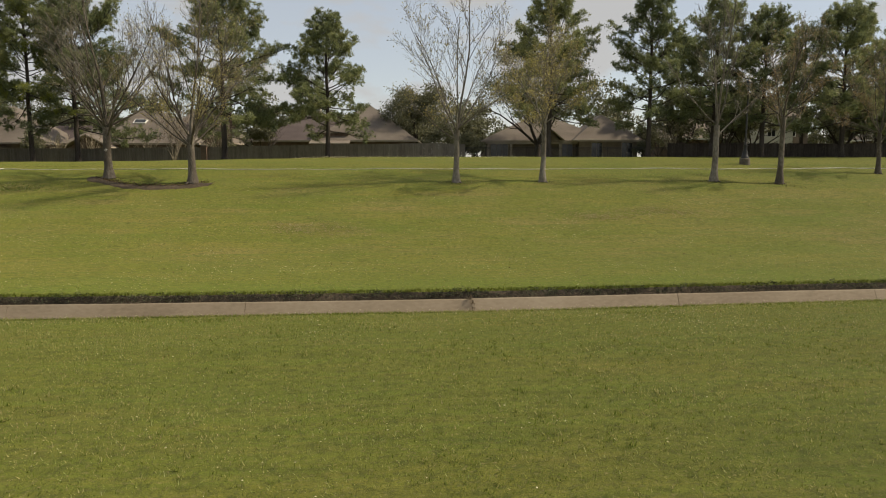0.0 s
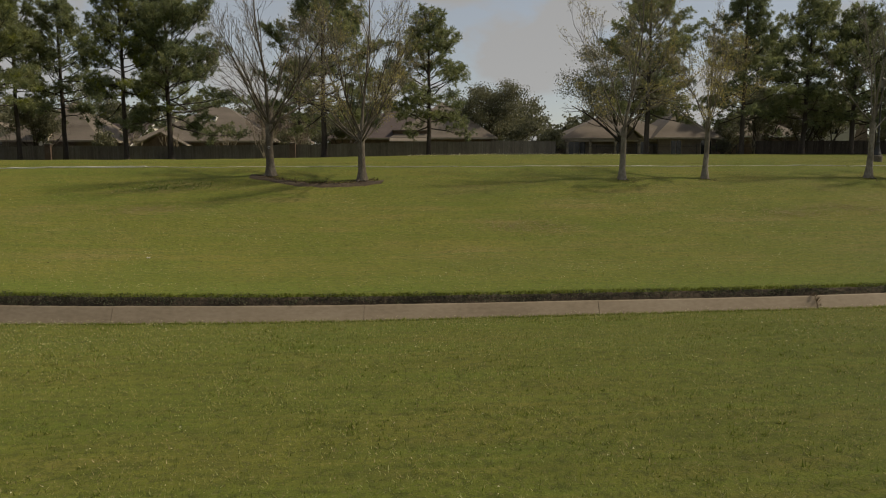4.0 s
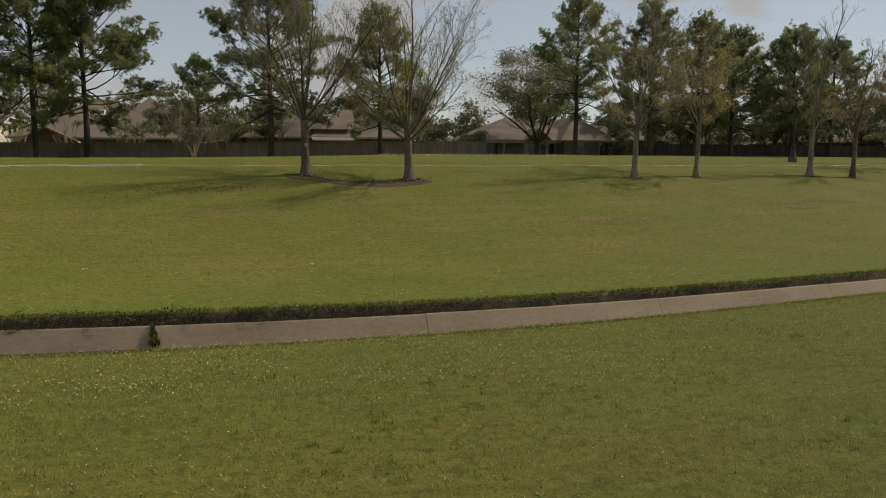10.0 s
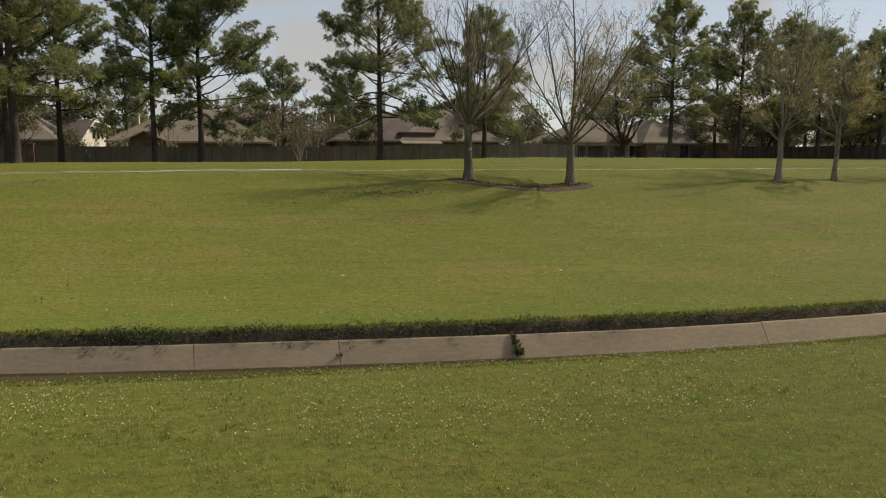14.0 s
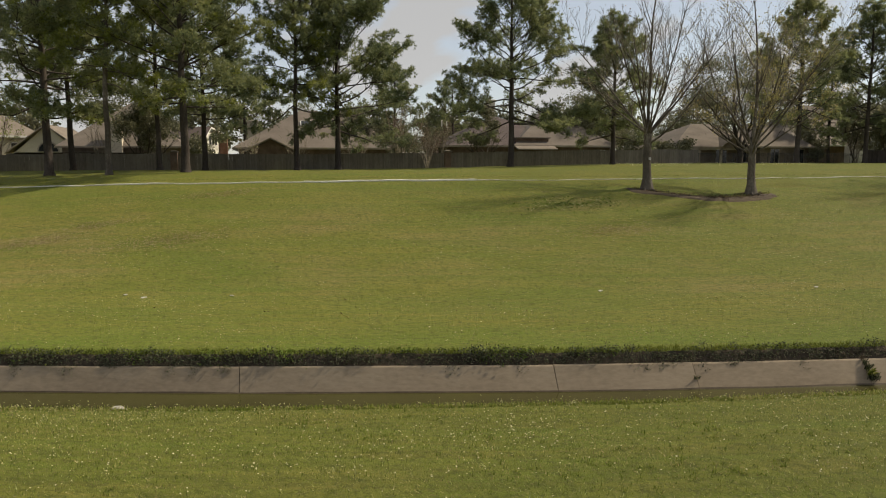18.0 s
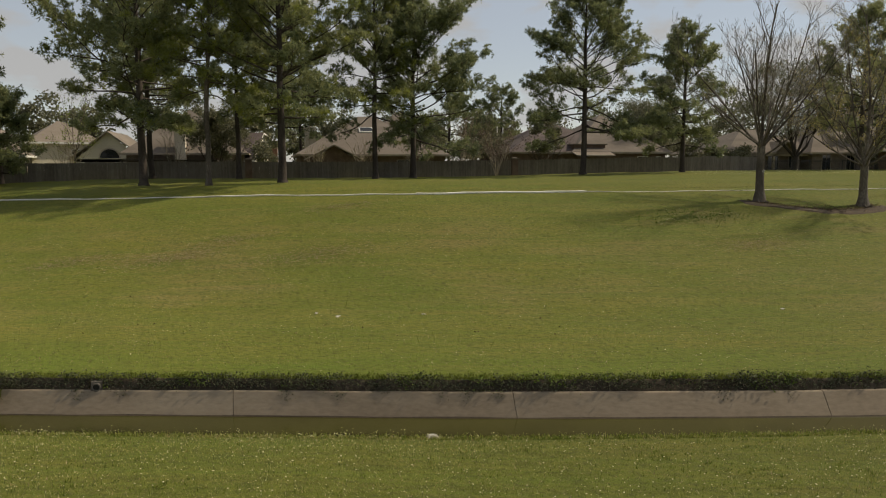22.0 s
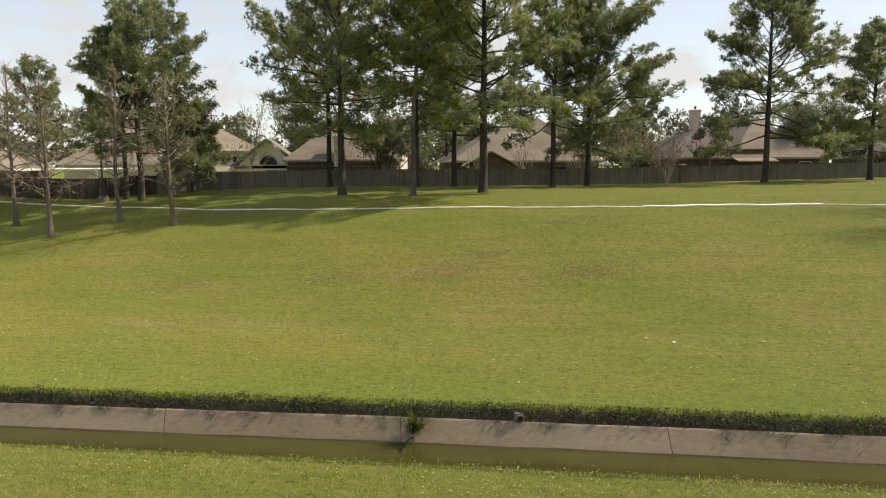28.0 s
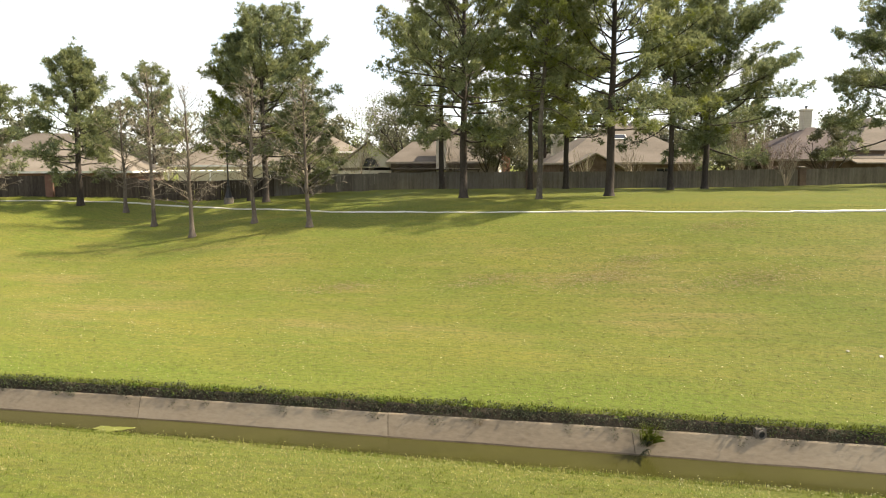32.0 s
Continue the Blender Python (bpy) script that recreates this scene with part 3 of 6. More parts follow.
def build_path():
    walkway = thing("footpath", pose(0, 0, 0), "pale concrete footpath winding along the crest of the bank", "footpath", kind="structure")
    for k in range(118):
        a = -118.0 + 1.53 * k
        d = a + 1.51
        wn_ = 0.62
        lift = -0.010 + 0.035 * noise.noise((a * 0.12, 4, 9)) + (0.042 if -43.5 < a < -33.5 else 0.0) + 0.03 * float(ss((-47 - a) / 8))
        b = Buf()
        lo, hi = [], []
        for x in (a, (a + d) / 2, d):
            y = float(path_y(x))
            for sgn in (-1, 1):
                yy = y + sgn * wn_
                z = gz(x, y - 0.25) + lift + 0.01 * sgn
                hi.append((x, yy, z))
                lo.append((x, yy, z - 0.16))
        v = hi + lo
        b.add(v, [(0, 2, 3, 1), (2, 4, 5, 3), (6, 8, 2, 0), (8, 10, 4, 2), (1, 3, 9, 7), (3, 5, 11, 9), (0, 1, 7, 6), (4, 10, 11, 5)])
        # two stretches have paler slabs
        part("path_slab", b, PATH_PALE if -43 < a < -35 or -72 < a < -60 else PATH, walkway)


build_path()


# ---- trees ----
def rot_many(rng, n):
    """n random rotation matrices."""
    q = rng.normal(size=(n, 4))
    q /= np.linalg.norm(q, axis=1)[:, None]
    w, x, y, z = q.T
    return np.stack([np.stack([1 - 2 * (y * y + z * z), 2 * (x * y - w * z), 2 * (x * z + w * y)], 1),
                     np.stack([2 * (x * y + w * z), 1 - 2 * (x * x + z * z), 2 * (y * z - w * x)], 1),
                     np.stack([2 * (x * z - w * y), 2 * (y * z + w * x), 1 - 2 * (x * x + y * y)], 1)], 1)


def add_tufts(b, rng, centres, aims, size, blades=9, mat=0, width=0.05):
    """Brushes of needles: each a rounded burst of thin wedges out of one shoot's end, along its aim and upwards."""
    n = len(centres)
    d = rng.normal(size=(n, blades, 3)) + aims[:, None] * 0.55
    d[:, :, 2] += 0.3
    d /= np.linalg.norm(d, axis=2)[:, :, None]
    ln = size * rng.uniform(0.75, 1.1, (n, blades, 1)) * rng.uniform(0.8, 1.2, (n, 1, 1))
    side = np.cross(d, rng.normal(size=(n, blades, 3)))
    side /= np.linalg.norm(side, axis=2)[:, :, None] + 1e-9
    c = np.asarray(centres)[:, None]
    tip = c + d * ln
    heel = c + d * ln * 0.22
    v = np.stack([tip, heel - side * width, heel + side * width], 2).reshape(-1, 3)
    k = np.arange(n * blades) * 3
    b.add(v, np.stack([k, k + 1, k + 2], 1), mat)


def add_leaves(b, rng, centres, size, mat=0):
    """Small diamond leaves, each turned its own way."""
    n = len(centres)
    r = rot_many(rng, n)
    q = np.array([(-0.5, 0, 0), (0, -0.33, 0.06), (0.5, 0, 0), (0, 0.33, 0.06)])
    s = size * rng.uniform(0.6, 1.3, (n, 1, 1))
    v = np.einsum("nij,kj->nki", r, q) * s + np.asarray(centres)[:, None]
    k = np.arange(n) * 4
    b.add(v.reshape(-1, 3), np.stack([k, k + 1, k + 2, k + 3], 1), mat)


def bent(rng, p, d, length, n, sag=0.0, wander=0.12):
    """A wandering line of n steps from p along d."""
    pts, d = [np.array(p, float)], np.array(d, float)
    for i in range(n):
        d = d + rng.normal(size=3) * wander + np.array([0, 0, sag])
        d /= np.linalg.norm(d)
        pts.append(pts[-1] + d * length / n)
    return np.array(pts)


def pine(x, y, h, r, start, seed, trunk=0.28, lean=(0, 0), dens=1.0, flat=0.0, young=0.0, bark=None, label="", bias=0.0):
    """A loblolly pine: tall plated trunk, open tiers of limbs, needle brushes bunched at their ends."""
    start *= 0.84
    rng = np.random.default_rng(seed)
    at = pose(x, y, gz(x, y) - 0.05)
    t = thing("pine_tree", at, label or "tall pine with a dark plated trunk and open tufted crown", "pine tree", "pines before the fence")
    k = 12
    hs = np.linspace(0, 1, k)
    pts = np.stack([lean[0] * hs ** 1.4 + rng.normal(0, 0.06, k).cumsum() * 0.6, lean[1] * hs + rng.normal(0, 0.06, k).cumsum() * 0.6, hs * h * 0.97], 1)
    rad = 0.86 * trunk * (1 - hs) ** 0.75 + 0.03
    b = Buf()
    b.tube(np.concatenate([[pts[0]], [pts[0] + (0, 0, 0.35)], pts[1:]]), np.concatenate([[rad[0] * 1.5], [rad[0] * 1.08], rad[1:]]), 10)
    part("trunk", b, bark or PINE_BARK, t, smooth=True)
    crown = Buf()
    balls, aims, new_growth = [], [], []
    nl = int(33 * dens + h * 0.9)
    big = 0
    for i in range(nl):
        f = start + (0.975 - start) * (i / nl) ** 0.92
        u = (f - start) / (1 - start)
        ang = i * 2.4 + rng.normal(0, 0.45)
        prof = (0.90 + 0.66 * u - 0.4 * u * u) * (1 - u ** 2.0) ** 0.7 + 0.14 if not flat else (0.75 + 0.35 * u) * (1 - u ** 3) + 0.12
        ln = 1.04 * r * prof * rng.uniform(0.66, 1.06) * (1 + bias * math.cos(ang))
        up = -0.30 + 1.75 * u ** 0.95 + rng.normal(0, 0.18)
        base = np.array([np.interp(f, hs, pts[:, 0]), np.interp(f, hs, pts[:, 1]), f * h * 0.97 - 0.34 * ln * max(0.0, up - 0.2)])
        d = np.array([math.cos(ang), math.sin(ang), up])
        limb = bent(rng, base, d / np.linalg.norm(d), ln, 6, 0.045, 0.12)
        rr = np.interp(f, hs, rad) * 0.36 * min(1.0, ln / r + 0.3)
        rads = np.linspace(max(rr, 0.03), 0.015, 7)
        if u < 0.42 and big < 7 and ln > 0.4 * r:
            lb = Buf()
            lb.tube(limb, rads, 5)
            part("limb", lb, bark or PINE_BARK, t, smooth=True)
            big += 1
        else:
            crown.tube(limb, rads, 4, 1, cap=False)
        run = (limb[-1] - limb[0]) / (ln + 1e-6)
        flank = np.cross(run, (0, 0, 1.0))
        flank /= np.linalg.norm(flank) + 1e-9
        ns = 3 + int(ln * 1.75)
        for k_ in range(ns + 1):
            g = 1.0 if k_ == ns else 0.36 + 0.64 * (k_ + rng.random()) / ns
            p = np.array([np.interp(g * 6, np.arange(7), limb[:, c]) for c in range(3)])
            dd = run * 0.75 + flank * rng.uniform(0.35, 1.0) * (1 if k_ % 2 else -1) * (k_ < ns) + np.array([0, 0, rng.uniform(-0.25, 0.75)])
            dd /= np.linalg.norm(dd)
            sl = (0.36 + 0.36 * ln * (1.12 - g)) * rng.uniform(0.7, 1.25)
            shoot = bent(rng, p, dd, sl, 3, 0.07, 0.18)
            crown.tube(shoot, [0.022, 0.018, 0.014, 0.009], 3, 1, cap=False)
            nb = 3 + int(sl * 4.2)
            w = np.concatenate([[3.0], 3.0 - 1.7 * rng.random(nb - 1) ** 1.4])
            c = np.stack([np.interp(w, np.arange(4), shoot[:, q]) for q in range(3)], 1)
            c[1:] += rng.normal(size=(nb - 1, 3)) * np.array([0.19, 0.19, 0.15])
            balls.append(c)
            aims.append(np.repeat(((shoot[-1] - shoot[-2]) / (sl / 3))[None], nb, 0))
            new_growth.append(np.full(nb, rng.random() < young))
    balls.append(pts[-1] + rng.normal(size=(16, 3)) * np.array([0.4, 0.4, 0.5]))
    aims.append(np.tile([[0, 0, 1.0]], (16, 1)))
    new_growth.append(np.zeros(16, bool))
    balls, aims, new_growth = np.concatenate(balls), np.concatenate(aims), np.concatenate(new_growth)
    for m_, mask in ((0, ~new_growth), (2, new_growth)):
        if mask.any():
            add_tufts(crown, rng, balls[mask], aims[mask], 0.38, 12, m_, 0.042)
    part("crown", crown, [NEEDLE, bark or PINE_BARK, NEEDLE_YOUNG], t)
    return t


def branch_out(rng, b, p, d, ln, rad, level, tips, mats, sag, spread, ratio):
    """A bough and, in turn, its side shoots; the ends are gathered in tips."""
    n = (5, 4, 3, 2)[min(level, 3)]
    line = bent(rng, p, d, ln, n, sag, (0.07, 0.12, 0.17, 0.2)[min(level, 3)])
    rads = np.linspace(rad, max(rad * 0.3, 0.006), n + 1)
    b.tube(line, rads, (7, 5, 3, 3)[min(level, 3)], mats[0] if level < 2 else mats[1], cap=False)
    if level >= 3:
        tips.append(line[-1])
        tips.append((line[0] + line[-1]) / 2)
        return
    kids = (9, 6, 4)[level]
    for i in range(kids):
        g = 0.22 + 0.78 * (i + rng.random()) / kids
        q = np.array([np.interp(g * n, np.arange(n + 1), line[:, c]) for c in range(3)])
        dd = (line[-1] - line[0]) / ln
        side = np.cross(dd, rng.normal(size=3))
        side /= np.linalg.norm(side) + 1e-9
        nd = dd + side * spread * rng.uniform(0.6, 1.3) + np.array([0, 0, 0.18])
        branch_out(rng, b, q, nd / np.linalg.norm(nd), ln * ratio * (1.15 - 0.6 * g) * rng.uniform(0.75, 1.2), max(np.interp(g * n, np.arange(n + 1), rads) * 0.55, 0.007), level + 1, tips, mats, sag, spread, ratio)


def broadleaf(x, y, h, r, seed, leaders=6, fork=2.2, trunk=0.2, leaf=None, leaf_n=0, leaf_size=0.12, label="", name="young_tree", category="tree", group="young trees on the bank", lean=0.0, spread=0.62, steep=0.42, bark=None, twig=None, low=4):
    """A young broadleaf tree: short trunk with root flare, steep leaders, fine twigs, a veil of new leaves."""
    rng = np.random.default_rng(seed)
    t = thing(name, pose(x, y, gz(x, y) - 0.04, 0, lean, 0), label, category, group)
    b = Buf()
    ft = np.linspace(0, fork, 6)
    pts = np.stack([rng.normal(0, 0.015, 6).cumsum(), rng.normal(0, 0.015, 6).cumsum(), ft], 1)
    b.tube(pts, trunk * np.array([1.75, 1.12, 1.0, 0.95, 0.95, 1.0]), 10)
    for a in range(5):
        ang = a * 1.26 + rng.random()
        out = np.array([math.cos(ang), math.sin(ang), 0])
        b.tube([out * trunk * 0.5 + (0, 0, 0.28), out * trunk * 1.5 + (0, 0, 0.06), out * trunk * 2.6 + (0, 0, -0.03)], [trunk * 0.42, trunk * 0.3, 0.03], 5)
    part("trunk", b, bark or GREY_BARK, t, smooth=True)
    tips = []
    for i in range(leaders):
        ang = i * 2 * math.pi / max(1, leaders - 1) + rng.normal(0, 0.25)
        mid = i == 0
        tilt = 0.06 if mid else rng.uniform(0.75, 1.25) * steep
        d = np.array([math.cos(ang) * math.sin(tilt), math.sin(ang) * math.sin(tilt), math.cos(tilt)])
        z0 = fork + (0 if mid else rng.uniform(-0.22, 0.25) * fork)
        lb = Buf()
        ln = (h - z0) * (0.97 if mid else rng.uniform(0.72, 0.95))
        branch_out(rng, lb, (pts[-1][0], pts[-1][1], min(z0, fork) if not mid else z0), d, ln, trunk * (0.44 if mid else 0.28), 0, tips, (0, 1), 0.05, spread, 0.40 * r / 4.0 * 12 / max(h, 8))
        part("limb", lb, [bark or GREY_BARK, twig or TWIG], t)
    # wide low boughs
    for i in range(low):
        ang = i * 6.283 / low + rng.uniform(0, 0.8)
        lb = Buf()
        tl = rng.uniform(0.8, 1.1)
        d = np.array([math.cos(ang) * math.sin(tl), math.sin(ang) * math.sin(tl), math.cos(tl)])
        q = pts[rng.integers(4, 6)]
        branch_out(rng, lb, q, d, r * rng.uniform(0.9, 1.25), trunk * 0.26, 0, tips, (0, 1), 0.05, spread, 0.36)
        part("limb", lb, [bark or GREY_BARK, twig or TWIG], t)
    if leaf and leaf_n:
        tips = np.array(tips)
        c = tips[rng.integers(0, len(tips), leaf_n)] + rng.normal(size=(leaf_n, 3)) * 0.16
        lb = Buf()
        add_leaves(lb, rng, c, leaf_size)
        part("crown", lb, leaf, t)
    return t


def cypress(x, y, h, r, seed, label):
    """A leafless bald cypress: straight tapering stem, many short level twiggy limbs in a narrow cone."""
    rng = np.random.default_rng(seed)
    t = thing("cypress_tree", pose(x, y, gz(x, y) - 0.04), label, "cypress tree", "bare cypresses by the path")
    hs = np.linspace(0, 1, 12)
    pts = np.stack([rng.normal(0, 0.03, 12).cumsum(), rng.normal(0, 0.03, 12).cumsum(), hs * h], 1)
    rad = 0.15 * (1 - hs) ** 0.9 + 0.012
    b = Buf()
    b.tube(np.concatenate([[pts[0]], [pts[0] + (0, 0, 0.4)], pts[1:]]), np.concatenate([[0.30], [0.19], rad[1:]]), 10)
    part("trunk", b, CYPRESS_BARK, t, smooth=True)
    crown = Buf()
    n = int(40 + h * 2.0)
    for i in range(n):
        f = 0.20 + 0.79 * i / n
        u = (f - 0.2) / 0.8
        ang = i * 2.4 + rng.normal(0, 0.4)
        ln = 1.3 * r * (1 - u) ** 0.75 * rng.uniform(0.6, 1.15) * (0.75 + 0.5 * min(1, u * 4)) + 0.15
        d = np.array([math.cos(ang), math.sin(ang), 0.42 + 0.75 * u])
        base = np.array([np.interp(f, hs, pts[:, c]) for c in range(3)])
        limb = bent(rng, base, d / np.linalg.norm(d), ln, 5, 0.01, 0.13)
        rads = np.linspace(0.038 * (1 - 0.5 * u), 0.008, 6)
        if i < 6:
            lb = Buf()
            lb.tube(limb, rads, 5)
            part("limb", lb, CYPRESS_BARK, t)
        else:
            crown.tube(limb, rads, 4, 0, cap=False)
        for j in range(int(2 + ln * 2.0)):
            g = rng.uniform(0.2, 1)
            p = np.array([np.interp(g * 5, np.arange(6), limb[:, c]) for c in range(3)])
            dd = (limb[-1] - limb[0]) / ln + rng.normal(size=3) * 0.8
            dd /= np.linalg.norm(dd)
            tw = bent(rng, p, dd, rng.uniform(0.25, 0.75), 2, 0.0, 0.25)
            crown.tube(tw, [0.012, 0.009, 0.006], 3, 1, cap=False)
            for kk in range(2):
                d3 = dd + rng.normal(size=3) * 0.7
                crown.tube([tw[1], tw[1] + d3 / np.linalg.norm(d3) * rng.uniform(0.15, 0.35)], [0.009, 0.005], 3, 1, cap=False)
    part("crown", crown, [CYPRESS_BARK, CYPRESS_TWIG], t)
    return t


def oak(x, y, h, r, seed, leaf, leaves=9000, size=0.16, trunk=0.3, fork=1.8, label="", name="live_oak", category="tree", group="trees in the yards", zfloor=None, stems=6, lump=9, gaps=0.55):
    """A round-headed evergreen: a few crooked boughs and leaves bunched in many uneven clumps."""
    rng = np.random.default_rng(seed)
    t = thing(name, pose(x, y, gz(x, y) - 0.04), label, category, group)
    b = Buf()
    b.tube([(0, 0, 0), (0, 0, 0.3), (0.05, 0, fork * 0.6), (0.05, 0.05, fork)], [trunk * 1.5, trunk * 1.1, trunk, trunk], 9)
    part("trunk", b, PINE_BARK, t, smooth=True)
    for i in range(stems):
        ang = i * 6.283 / stems + rng.normal(0, 0.3)
        tl = rng.uniform(0.3, 1.0)
        d = np.array([math.cos(ang) * math.sin(tl), math.sin(ang) * math.sin(tl), math.cos(tl)])
        lb, tips = Buf(), []
        branch_out(rng, lb, (0.05, 0.05, fork - 0.1), d, (h - fork) * 0.75, trunk * 0.5, 1, tips, (0, 0), 0.02, 0.7, 0.5)
        part("limb", lb, PINE_BARK, t)
    cz = (h + fork) / 2 + 0.1 * h
    nc = int(26 + r * lump)
    d = rng.normal(size=(nc, 3))
    d /= np.linalg.norm(d, axis=1)[:, None]
    rr = rng.uniform(gaps, 1.0, (nc, 1))
    cl = d * rr * np.array([r * 0.88, r * 0.88, (h - fork) * 0.46]) + np.array([0, 0, cz])
    cl[:, 2] += 0.10 * (h - fork) * (1 - (np.hypot(cl[:, 0], cl[:, 1]) / r) ** 2)
    w = rng.uniform(0.35, 1.0, nc)
    pick = rng.choice(nc, leaves, p=w / w.sum())
    c = cl[pick] + rng.normal(size=(leaves, 3)) * (0.085 * r + 0.14) * np.array([1, 1, 0.7]) * w[pick][:, None] ** 0.5
    lb = Buf()
    add_leaves(lb, rng, c, size)
    part("crown", lb, leaf, t)
    return t


def shrub(x, y, h, r, seed, leaf=None, leaves=0, label="", bark=None, name="bare_shrub", size=0.09, stems=9, category="shrub"):
    """A many-stemmed shrub with thin forking stems, bare or thinly leaved."""
    rng = np.random.default_rng(seed)
    t = thing(name, pose(x, y, gz(x, y) - 0.03), label, category, "shrubs along the fence")
    tips = []
    for i in range(stems):
        ang = i * 6.283 / stems + rng.normal(0, 0.3)
        tl = rng.uniform(0.15, 0.6) * min(1.2, r / h * 1.6)
        d = np.array([math.cos(ang) * math.sin(tl), math.sin(ang) * math.sin(tl), math.cos(tl)])
        lb = Buf()
        branch_out(rng, lb, (0.1 * math.cos(ang), 0.1 * math.sin(ang), 0), d, h * rng.uniform(0.65, 0.95), 0.045, 1, tips, (0, 0), 0.03, 0.5, 0.42)
        part("stem", lb, bark or CYPRESS_TWIG, t)
    if leaf and leaves:
        tips = np.array(tips)
        c = tips[rng.integers(0, len(tips), leaves)] + rng.normal(size=(leaves, 3)) * 0.15
        lb = Buf()
        add_leaves(lb, rng, c, size)
        part("foliage", lb, leaf, t)
    return t


# pines in front of the fence, from the right end of the plan to the left
pine(64.9, 78.0, 15.0, 6.0, 0.25, 101, 0.30, dens=1.4, label="broad pine with a dense rounded crown beside the fence")
pine(52.5, 80.0, 16.0, 5.0, 0.28, 102, 0.28, dens=1.3)
pine(42.6, 76.5, 16.2, 5.2, 0.26, 103, 0.30, dens=1.35)
pine(35.0, 78.6, 16.0, 4.8, 0.26, 104, 0.28, dens=1.3)
pine(29.6, 78.8, 17.3, 4.6, 0.26, 105, 0.28, dens=1.25)
pine(22.3, 77.8, 18.6, 4.6, 0.26, 106, 0.27, dens=1.2)
pine(11.2, 75.7, 18.2, 4.6, 0.30, 107, 0.30, dens=1.15)
pine(-12.0, 73.7, 14.6, 4.1, 0.24, 108, 0.26, dens=1.3, label="slim pine with a tapering crown and a low drooping bough")
pine(-22.6, 73.8, 18.0, 6.1, 0.28, 109, 0.31, dens=1.35, label="tall pine with wide level boughs and gaps of sky")
pine(-38.9, 76.0, 17.6, 5.9, 0.26, 110, 0.30, dens=1.4, bias=0.35, label="tall pine with a broad one-sided crown")
pine(-42.7, 74.3, 19.0, 4.2, 0.36, 111, 0.26, dens=1.2, young=0.25)
pine(-51.1, 64.1, 20.5, 5.6, 0.29, 112, 0.33, dens=1.4, young=0.12, label="largest pine of the clump with a thick dark trunk")
pine(-56.4, 63.8, 19.0, 3.4, 0.42, 113, 0.21, bark=GREY_BARK, young=0.6, lean=(0.5, 0), label="slender pine with a pale grey trunk and yellow-green tufts")
pine(-61.4, 68.2, 20.5, 6.0, 0.27, 114, 0.33, dens=1.45, young=0.08, bias=-0.25, label="heavy pine with a dense dark crown down one side")
pine(-62.5, 79.4, 18.0, 4.2, 0.36, 115, 0.28)
pine(-54.7, 76.5, 18.5, 3.6, 0.42, 116, 0.24)
pine(-51.0, 78.6, 17.5, 4.2, 0.34, 117, 0.27)
pine(-77.5, 73.0, 15.6, 5.4, 0.30, 118, 0.27, dens=1.3, bias=0.25)
pine(-79.3, 75.3, 14.0, 3.6, 0.36, 119, 0.2, dens=1.0, young=0.4)
pine(-93.0, 74.0, 12.8, 4.2, 0.26, 120, 0.27, dens=1.25, flat=1.0, label="middle-sized pine with a rounded bushy crown")
pine(-103.5, 78.6, 10.8, 4.2, 0.2, 121, 0.24, dens=1.2, flat=1.0)
pine(-74.6, 79.0, 8.0, 3.3, 0.16, 122, 0.17, dens=1.2, flat=1.0, label="low bushy pine before the fence")
# pines in the yards behind
pine(-29.5, 99.5, 13.0, 3.8, 0.34, 131, 0.24, dens=0.55, label="pine rising behind the roofs")
pine(-19.5, 108.0, 12.5, 3.8, 0.35, 132, 0.24, dens=0.55, label="pine rising behind the roofs")
pine(31.0, 93.0, 16.0, 4.4, 0.3, 133, 0.27, dens=0.55, label="pine rising behind the fence")
pine(46.0, 92.0, 17.0, 4.6, 0.3, 134, 0.27, dens=0.55, label="pine rising behind the fence")
pine(58.0, 96.0, 16.0, 4.6, 0.3, 135, 0.27, dens=0.55, label="pine rising behind the fence")
pine(-96.0, 101.0, 14.5, 4.0, 0.4, 136, 0.24, dens=0.55, label="pine rising behind the roofs")
pine(-48.0, 103.0, 14.0, 4.2, 0.36, 137, 0.25, dens=0.55, label="pine rising behind the roofs")

# young trees on the bank
broadleaf(-22.6, 48.1, 12.0, 5.0, 201, 9, 3.4, 0.25, RUST_LEAF, 500, 0.1, "almost bare young tree with many steep leaders and a dirt ring", steep=0.62, low=5)
broadleaf(-16.4, 46.5, 12.2, 5.3, 202, 7, 3.0, 0.24, BUD_LEAF, 6500, 0.09, "young tree in yellow-brown bud with steep forking leaders", steep=0.68, low=7)
broadleaf(0.9, 47.9, 12.4, 4.7, 203, 6, 3.5, 0.19, BUD_LEAF, 2600, 0.11, "slender pale-barked tree with fine twigs in early bud", steep=0.54, low=4, bark=PALE_BARK)
broadleaf(6.8, 48.7, 10.6, 4.1, 204, 7, 3.9, 0.17, BUD_LEAF, 5600, 0.095, "young tree veiled in yellow-olive new leaves", steep=0.58, low=3, bark=PALE_BARK)
broadleaf(19.05, 50.0, 13.6, 4.8, 205, 4, 3.9, 0.2, None, 0, 0.1, "bare tree with a forked pale trunk", steep=0.34, spread=0.6, low=2, bark=PALE_BARK)
broadleaf(23.65, 50.0, 11.2, 3.9, 206, 4, 4.6, 0.18, RUST_LEAF, 3000, 0.095, "young tree with thin rusty foliage", steep=0.42, low=5)
broadleaf(33.0, 54.0, 9.8, 3.8, 207, 5, 3.0, 0.16, RUST_LEAF, 3400, 0.095, "smaller young tree with thin rusty foliage", steep=0.45)

